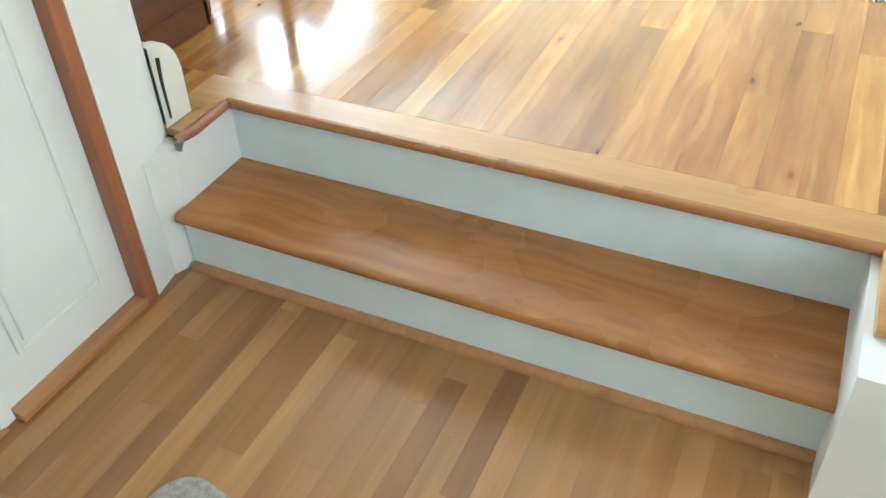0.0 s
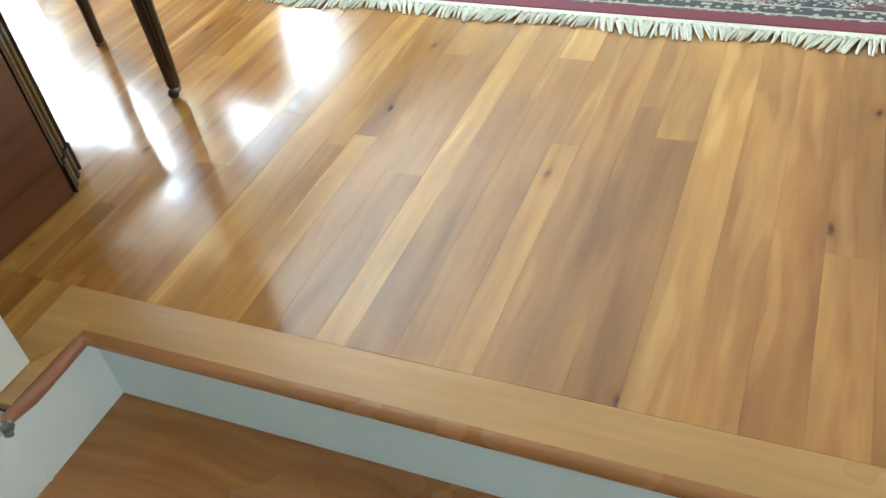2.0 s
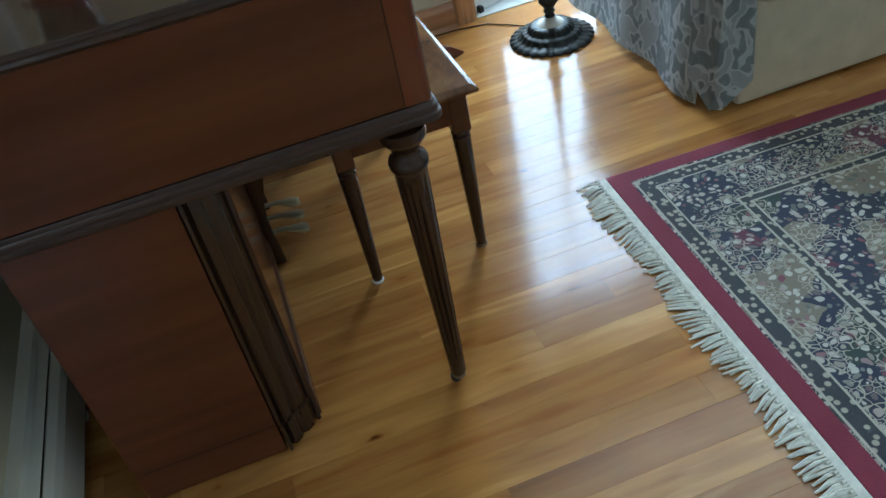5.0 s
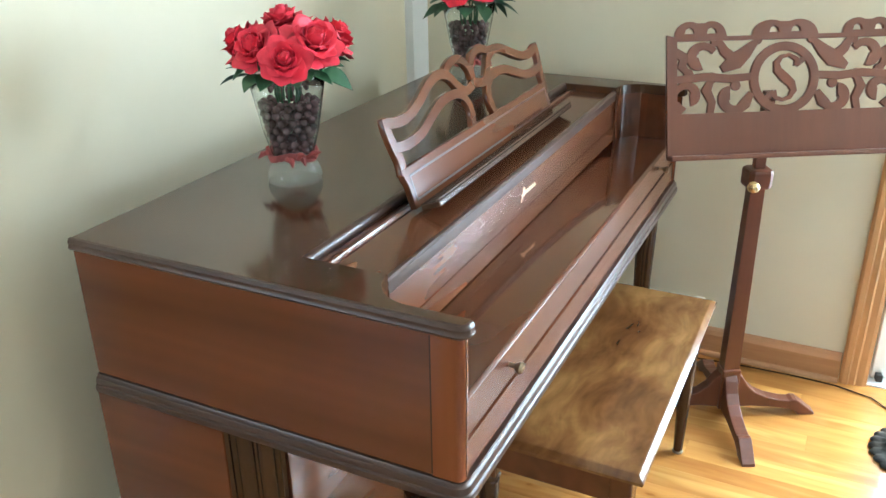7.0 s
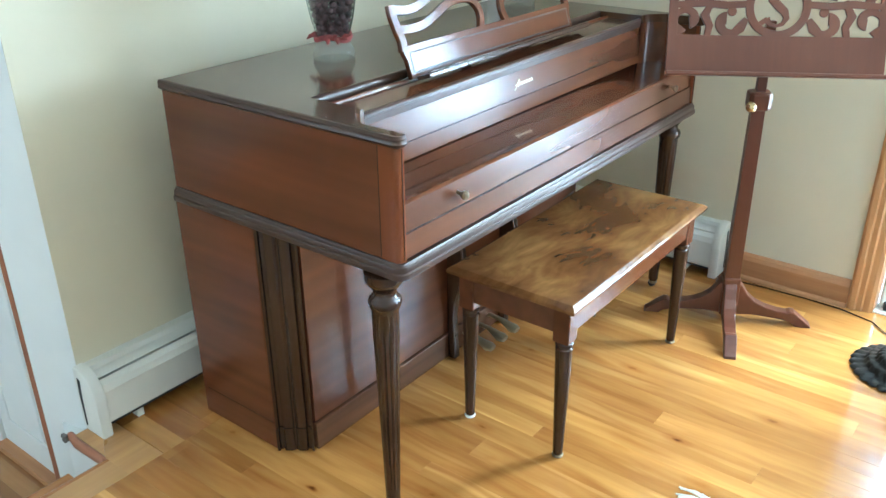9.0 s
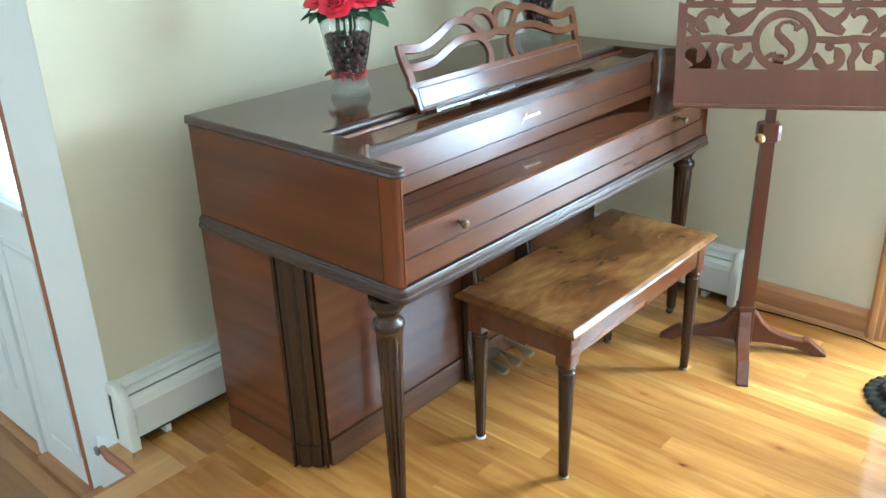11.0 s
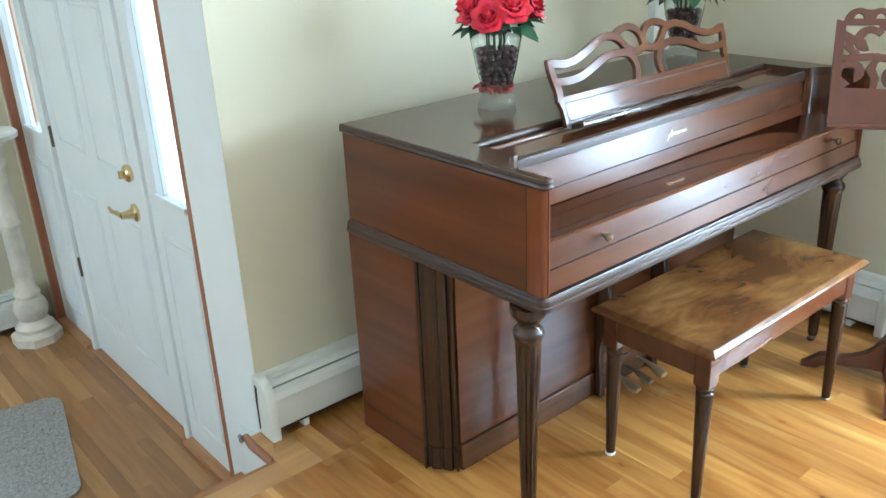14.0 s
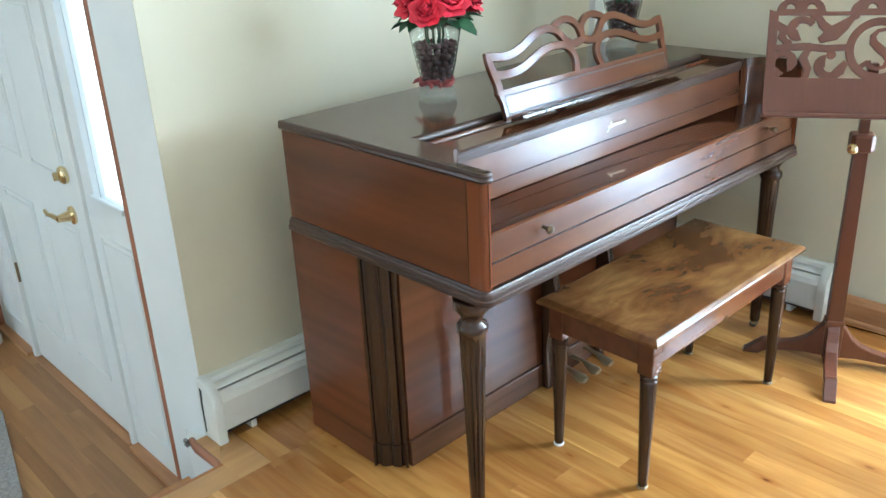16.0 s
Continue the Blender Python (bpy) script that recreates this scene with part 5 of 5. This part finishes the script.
M_DAMASK = damask("damask", (0.68, 0.69, 0.66), (0.3, 0.32, 0.31))
M_BEIGE = plain("beige_cloth", (0.52, 0.44, 0.3), 0.85, var=0.08, scale=14, bumps=0.4, fine=160)


def cloth_sheet(path, z0, z1, folds, mat, name, parent, amp=0.01, tip=None):
    """A hanging skirt along a path in plan, with soft folds."""
    own = bmesh.new()
    n, k = 60, 8
    P = [Vector((*p, 0)) for p in path]
    L = [0]
    for a, b in zip(P, P[1:]):
        L.append(L[-1] + (b - a).length)
    rows = []
    for j in range(k + 1):
        v = j / k
        row = []
        for i in range(n + 1):
            d = L[-1] * i / n
            s = max(q for q in range(len(P) - 1) if L[q] <= d + 1e-9)
            t = (d - L[s]) / max(1e-6, L[s + 1] - L[s])
            p = P[s].lerp(P[s + 1], t)
            dr = (P[s + 1] - P[s]).normalized()
            nrm = Vector((dr.y, -dr.x, 0))
            off = amp * (1 - v) * math.sin(folds * 2 * math.pi * i / n) + 0.035 * (1 - v) ** 2
            zz = z0 + (z1 - z0) * v
            if tip:
                zz += tip(i / n) * (1 - v)
            q = p + nrm * off
            row.append(own.verts.new((q.x, q.y, zz)))
        rows.append(row)
    for a, b in zip(rows, rows[1:]):
        for i in range(n):
            own.faces.new((a[i], a[i + 1], b[i + 1], b[i]))
    bmesh.ops.solidify(own, geom=own.faces[:], thickness=0.003)
    return part(name, own, mat, parent, smooth=60)


def sofa():
    s = thing("sofa", "cream sofa with grey damask slipcover draped over its round arms", "sofa")
    x0, x1, y0, y1 = -1.93, -0.955, 2.65, 4.55
    part("base", box(x0, x1 - 0.02, y0 + 0.05, y1 - 0.05, 0.05, 0.36, 0.02), M_BEIGE, s)
    part("front_skirt", box(x1 - 0.02, x1 + 0.03, y0 + 0.02, y1 - 0.02, 0.012, 0.34, 0.012), M_BEIGE, s, "plain beige pleated front skirt")
    for k in range(3):
        part("foot", box(x1 - 0.08, x1 - 0.03, y0 + 0.1 + 0.8 * k, y0 + 0.15 + 0.8 * k, 0.0, 0.05, 0.004), M_PDARK, s)
    for ya, yb, inn in ((y0 - 0.04, y0 + 0.24, 1), (y1 - 0.24, y1 + 0.04, -1)):
        cy, cz, r = (ya + yb) / 2, 0.665, 0.155
        own = prism([(cy + r * math.cos(t) * (1.0), cz + r * math.sin(t) * 0.92) for t in (2 * math.pi * i / 28 for i in range(28))], "x", x0, x1 + 0.0, 0.02)
        part("arm_roll", own, M_DAMASK, s, "grey patterned rolled arm", smooth=50)
        part("arm_panel", box(x0, x1 - 0.01, cy - 0.11, cy + 0.11, 0.3, 0.62, 0.03), M_DAMASK, s)
        own = prism([(cy + 0.115 * math.cos(t), cz + 0.105 * math.sin(t)) for t in (2 * math.pi * i / 26 for i in range(26))], "x", x1 - 0.01, x1 + 0.028, 0.014)
        part("arm_face", own, M_BEIGE, s, "round pleated beige arm front", smooth=50)
        own = prism([(cy + 0.02 + 0.10 * math.cos(t), 0.44 + 0.13 * math.sin(t)) for t in (2 * math.pi * i / 26 for i in range(26))], "x", x1 - 0.02, x1 + 0.05, 0.024)
        part("front_bolster", own, M_BEIGE, s, smooth=50)
    part("back", box(x0 - 0.08, x0 + 0.2, y0 + 0.1, y1 - 0.1, 0.3, 0.92, 0.06, 4), M_DAMASK, s, smooth=50)
    for k in range(2):
        part("seat_cushion", box(x0 + 0.22, x1 + 0.02, y0 + 0.26 + 0.72 * k, y0 + 0.26 + 0.70 * (k + 1), 0.34, 0.50, 0.045, 4), M_DAMASK, s, smooth=50)
    cloth_sheet([(x0, y0 - 0.02), (x1 - 0.14, y0 - 0.045), (x1 - 0.04, y0 - 0.04)], 0.02, 0.62, 2.5, M_DAMASK, "side_drape", s, 0.012, tip=lambda u: 0.0 if u > 0.75 else 0.012)
    cloth_sheet([(x1 - 0.085, y0 - 0.05), (x1 + 0.01, y0 - 0.02), (x1 + 0.055, y0 + 0.05)], 0.02, 0.5, 0.6, M_DAMASK, "corner_flap", s, 0.008, tip=lambda u: 0.10 * abs(u - 0.5) * 2)


def rug_mat():
    m, nt, b = base_mat("rug_wool", 0.95)
    tc = nt.nodes.new("ShaderNodeTexCoord")
    sep = nt.nodes.new("ShaderNodeSeparateXYZ")
    nt.links.new(tc.outputs["Object"], sep.inputs[0])

    def math_(op, a, bb=None, c=None):
        n = nt.nodes.new("ShaderNodeMath")
        n.operation = op
        for i, v in enumerate((a, bb, c)):
            if v is None:
                continue
            if isinstance(v, (int, float)):
                n.inputs[i].default_value = v
            else:
                nt.links.new(v, n.inputs[i])
        return n.outputs[0]

    W, L = RUG_W, RUG_L
    dx = math_("SUBTRACT", W / 2, math_("ABSOLUTE", math_("SUBTRACT", sep.outputs[0], W / 2)))
    dy = math_("SUBTRACT", L / 2, math_("ABSOLUTE", math_("SUBTRACT", sep.outputs[1], L / 2)))
    d = math_("MINIMUM", dx, dy)
    vec = tc.outputs["Object"]
    warp = mix_in(nt, "ShaderNodeTexNoise", Scale=16.0, Detail=2.0)
    nt.links.new(vec, warp.inputs["Vector"])
    add = nt.nodes.new("ShaderNodeVectorMath")
    add.operation = "MULTIPLY_ADD"
    nt.links.new(warp.outputs["Color"], add.inputs[0])
    add.inputs[1].default_value = (0.05, 0.05, 0.0)
    nt.links.new(vec, add.inputs[2])
    big = mix_in(nt, "ShaderNodeTexVoronoi", Scale=8.0)
    nt.links.new(add.outputs[0], big.inputs["Vector"])
    bigc = nt.nodes.new("ShaderNodeSeparateColor")
    nt.links.new(big.outputs["Color"], bigc.inputs[0])
    ground = ramp(nt, bigc.outputs[0], [(0.0, (0.022, 0.026, 0.05)), (0.42, (0.10, 0.025, 0.045)), (0.55, (0.03, 0.045, 0.035)), (0.68, (0.20, 0.17, 0.12)), (0.78, (0.028, 0.032, 0.05))])
    nt.nodes[-1].color_ramp.interpolation = "CONSTANT"
    sm = mix_in(nt, "ShaderNodeTexVoronoi", Scale=52.0)
    sm.feature = "DISTANCE_TO_EDGE"
    nt.links.new(add.outputs[0], sm.inputs["Vector"])
    sm2 = mix_in(nt, "ShaderNodeTexVoronoi", Scale=52.0)
    nt.links.new(add.outputs[0], sm2.inputs["Vector"])
    s2c = nt.nodes.new("ShaderNodeSeparateColor")
    nt.links.new(sm2.outputs["Color"], s2c.inputs[0])
    petals = ramp(nt, s2c.outputs[1], [(0.0, (0.50, 0.47, 0.38)), (0.35, (0.30, 0.27, 0.21)), (0.52, (0.12, 0.14, 0.12)), (0.66, (0.17, 0.05, 0.07)), (0.80, (0.52, 0.49, 0.41))])
    mask = ramp(nt, sm2.outputs["Distance"], [(0.36, (1, 1, 1)), (0.43, (0, 0, 0))])
    tosel = nt.nodes.new("ShaderNodeSeparateColor")
    nt.links.new(mask, tosel.inputs[0])
    field = mixc(nt, "MIX", ground, petals, tosel.outputs[0])
    edge = ramp(nt, sm.outputs["Distance"], [(0.03, (1, 1, 1)), (0.08, (0, 0, 0))])
    es = nt.nodes.new("ShaderNodeSeparateColor")
    nt.links.new(edge, es.inputs[0])
    vine = math_("MULTIPLY", es.outputs[0], math_("GREATER_THAN", noise_of(nt, vec, 7, 2), 0.47))
    field = mixc(nt, "MIX", field, (0.42, 0.38, 0.29), vine)

    def band(lo, hi):
        return math_("MULTIPLY", math_("GREATER_THAN", d, lo), math_("LESS_THAN", d, hi))

    fine = mix_in(nt, "ShaderNodeTexVoronoi", Scale=48.0)
    nt.links.new(vec, fine.inputs["Vector"])
    guard = ramp(nt, fine.outputs["Distance"], [(0.3, (0.40, 0.37, 0.27)), (0.38, (0.04, 0.04, 0.045))])
    col = field
    col = mixc(nt, "MIX", col, guard, band(0.062, 0.10))
    col = mixc(nt, "MIX", col, guard, band(0.255, 0.275))
    for lo, hi, c in ((0.056, 0.062, (0.45, 0.42, 0.32)), (0.10, 0.105, (0.45, 0.42, 0.32)), (0.25, 0.256, (0.45, 0.42, 0.33)), (0.275, 0.281, (0.45, 0.42, 0.33))):
        col = mixc(nt, "MIX", col, c, band(lo, hi))
    col = mixc(nt, "MIX", col, (0.16, 0.012, 0.03), math_("LESS_THAN", d, 0.05))
    nt.links.new(col, b.inputs["Base Color"])
    bump(nt, b, noise_of(nt, vec, 260, 2), 0.7, 0.002)
    b.inputs["Sheen Weight"].default_value = 0.15
    return m


RUG_W, RUG_L = 2.35, 3.3
RUG_AT = pose(-0.817, 2.185, 0.0, 0, 0, -2.6)


def rug():
    r = thing("rug", "oriental rug with a crimson edge, dark floral pattern and cream fringe", "rug")
    r.matrix_world = RUG_AT
    M = rug_mat()
    part("woven_field", box(0, RUG_W, 0, RUG_L, 0.001, 0.009, 0.003), M, r)
    MF = plain("fringe_cotton", (0.76, 0.73, 0.62), 0.9, var=0.15, scale=60, bumps=0.4, fine=200)
    part("selvedge", box(0.0, RUG_W, -0.022, 0.0, 0.001, 0.008, 0.002), MF, r, "cream woven selvedge")
    own = bmesh.new()
    rng = random.Random(5)
    n = int(RUG_W / 0.0075)
    for i in range(n):
        x = RUG_W * (i + 0.5) / n
        wob = 0.018 * math.sin(x * 9) + 0.012 * math.sin(x * 31)
        L = 0.062 + 0.014 * math.sin(x * 13) * rng.uniform(0.4, 1) + rng.uniform(-0.012, 0.01)
        dx = wob + rng.uniform(-0.01, 0.01)
        tube([(x, -0.018, 0.006), (x + dx * 0.4, -0.018 - L * 0.45, 0.007 + rng.uniform(0, 0.004)), (x + dx, -0.018 - L, 0.003)], [0.0032, 0.0046, 0.0026], 5, own, flat=0.7)
        if i % 3 == 0:
            tube([(x, -0.020, 0.006), (x + 0.003, -0.03, 0.010), (x + 0.001, -0.036, 0.006)], [0.003, 0.005, 0.002], 5, own)
    part("fringe", own, MF, r, "knotted cream cotton fringe", kind="stuff")


def hall_mat():
    m = thing("door_mat", "grey-beige shaggy door mat with rounded corners", "mat", (0.585, -0.35, Z0))
    w, l, r = 0.30, 0.38, 0.07
    out = arc(w - r, l - r, r, 0, 90) + arc(-w + r, l - r, r, 90, 180) + arc(-w + r, -l + r, r, 180, 270) + arc(w - r, -l + r, r, 270, 360)
    own = prism(out, "z", 0.002, 0.014, 0.005)
    rng = random.Random(3)
    part("matting", own, M_MAT, m, smooth=40)
    tuft = bmesh.new()
    for _ in range(2600):
        x, y = rng.uniform(-w + 0.01, w - 0.01), rng.uniform(-l + 0.01, l - 0.01)
        if abs(x) > w - 0.045 and abs(y) > l - 0.045:
            continue
        a, d = rng.uniform(0, 6.28), rng.uniform(0.004, 0.010)
        q = [tuft.verts.new(v) for v in ((x - 0.003, y, 0.012), (x + 0.003, y, 0.012), (x + d * math.cos(a), y + d * math.sin(a), 0.014 + rng.uniform(0.003, 0.008)), (x, y + 0.004, 0.012))]
        tuft.faces.new((q[0], q[1], q[2]))
        tuft.faces.new((q[1], q[3], q[2]))
        tuft.faces.new((q[3], q[0], q[2]))
    part("shag", tuft, M_MAT, m, kind="stuff")
    m.rotation_euler = (0, 0, radians(-12.4))


def pedestal():
    p = thing("pedestal", "turned cream marble pedestal with an octagonal foot", "pedestal", (0.115, -1.285, Z0))
    octo = [(0.115 * math.cos(radians(22.5 + 45 * i)), 0.115 * math.sin(radians(22.5 + 45 * i))) for i in range(8)]
    part("foot", stack(octo, [(0.0, 0.0), (0.0, 0.04), (0.008, 0.05), (0.025, 0.062)]), M_STONE, p)
    part("shaft", lathe([(0.085, 0.062), (0.088, 0.08), (0.07, 0.10), (0.06, 0.115), (0.072, 0.14), (0.078, 0.17), (0.07, 0.2), (0.05, 0.225), (0.058, 0.24), (0.058, 0.25), (0.045, 0.27), (0.043, 0.3), (0.042, 0.58), (0.052, 0.59), (0.052, 0.6), (0.043, 0.615),
                         (0.036, 0.85), (0.05, 0.88), (0.05, 0.895), (0.038, 0.91), (0.05, 0.95), (0.075, 0.985)], 32), M_STONE, p, smooth=40)
    part("top", lathe([(0.10, 0.985), (0.118, 0.99), (0.12, 1.01), (0.11, 1.02), (0.0, 1.021)], 40), M_STONE, p, "round cream marble top", smooth=40)


def baluster():
    b = thing("iron_baluster", "slim dark iron baluster on the oak floor edge", "baluster", (1.575, 0.93, 0))
    part("shoe", lathe([(0.022, 0.0), (0.024, 0.006), (0.016, 0.02), (0.01, 0.03)], 16), M_IRON, b, smooth=40)
    part("bar", lathe([(0.0075, 0.02), (0.0075, 0.88), (0.0, 0.881)], 12), M_IRON, b, smooth=40)


piano()
music_rack()
bench()
music_stand()
vase(-0.698, 1.083, ZT, 11, BUNCH)
vase(-1.63, 1.045, ZT, 12, [(-a, b, c, d * 0.97) for a, b, c, d in BUNCH], True)
floor_lamp()
sofa()
rug()
hall_mat()
pedestal()
baluster()

# cord along the far wall
cord = thing("power_cord", "thin brown power cord lying along the baseboard", "cord")
part("cord", tube([(-1.98, 1.70, 0.004), (-2.0, 1.9, 0.004), (-2.005, 2.05, 0.004), (-2.0, 2.17, 0.004), (-1.97, 2.28, 0.004), (-1.9, 2.35, 0.004), (-1.84, 2.40, 0.004)], 0.0024, 6), M_PDARK, cord, smooth=60)


# ---- floor planks, last ----
def planks(prefix, x0, x1, y0, y1, z, mat, near, wid, lens, seed, label):
    """Boards along y; those inside the near rectangle are parts, the rest is joined."""
    rng = random.Random(seed)
    own = tagged(new(prefix), label, "floor", kind=S)
    rest = bmesh.new()
    x, count = x0, 0
    cache = {}
    while x < x1 - 0.01:
        w = min(rng.choice(wid), x1 - x)
        y = y0 - rng.uniform(0, lens[1])
        while y < y1:
            L = rng.uniform(*lens)
            a, b = max(y, y0), min(y + L, y1)
            y += L
            if b - a < 0.004:
                continue
            g = 0.00007
            if near[0] < x < near[1] and a < near[3] and b > near[2] and count < 300:
                ob = part("plank", box(x + g, x + w - g, a + g, b - g, z - 0.018, z, 0.00025, 1), mat, own)
                count += 1
            else:
                quick_box(rest, x + g, x + w - g, a + g, b - g, z - 0.018, z)
        x += w
    part("far_planks", rest, mat, own, kind="stuff")


def quick_box(bm, x0, x1, y0, y1, z0, z1):
    v = [bm.verts.new(p) for p in ((x0, y0, z0), (x1, y0, z0), (x1, y1, z0), (x0, y1, z0), (x0, y0, z1), (x1, y0, z1), (x1, y1, z1), (x0, y1, z1))]
    for f in ((4, 5, 6, 7), (0, 1, 5, 4), (1, 2, 6, 5), (2, 3, 7, 6), (3, 0, 4, 7)):
        bm.faces.new([v[i] for i in f])


planks("floor_upper", -2.05, 3.5, 0.9364, 6.0, 0.0, M_FLOOR, (-1.9, 1.6, 0.9, 2.7), (0.057, 0.07, 0.083, 0.083), (0.6, 2.2), 2, "glossy honey oak plank floor with knots")
planks("floor_upper_strip", -2.05, -0.107, 0.672, 0.936, 0.0, M_FLOOR, (-0.6, 0, 0.6, 0.9), (0.07, 0.083), (0.5, 0.9), 4, "glossy honey oak plank floor with knots")
planks("floor_hall", -0.06, 3.5, -1.5, 0.6, Z0, M_FOYER, (0.0, 1.9, -1.3, 0.6), (0.057, 0.057, 0.0575), (0.3, 1.1), 6, "satin oak strip floor of the entrance hall")
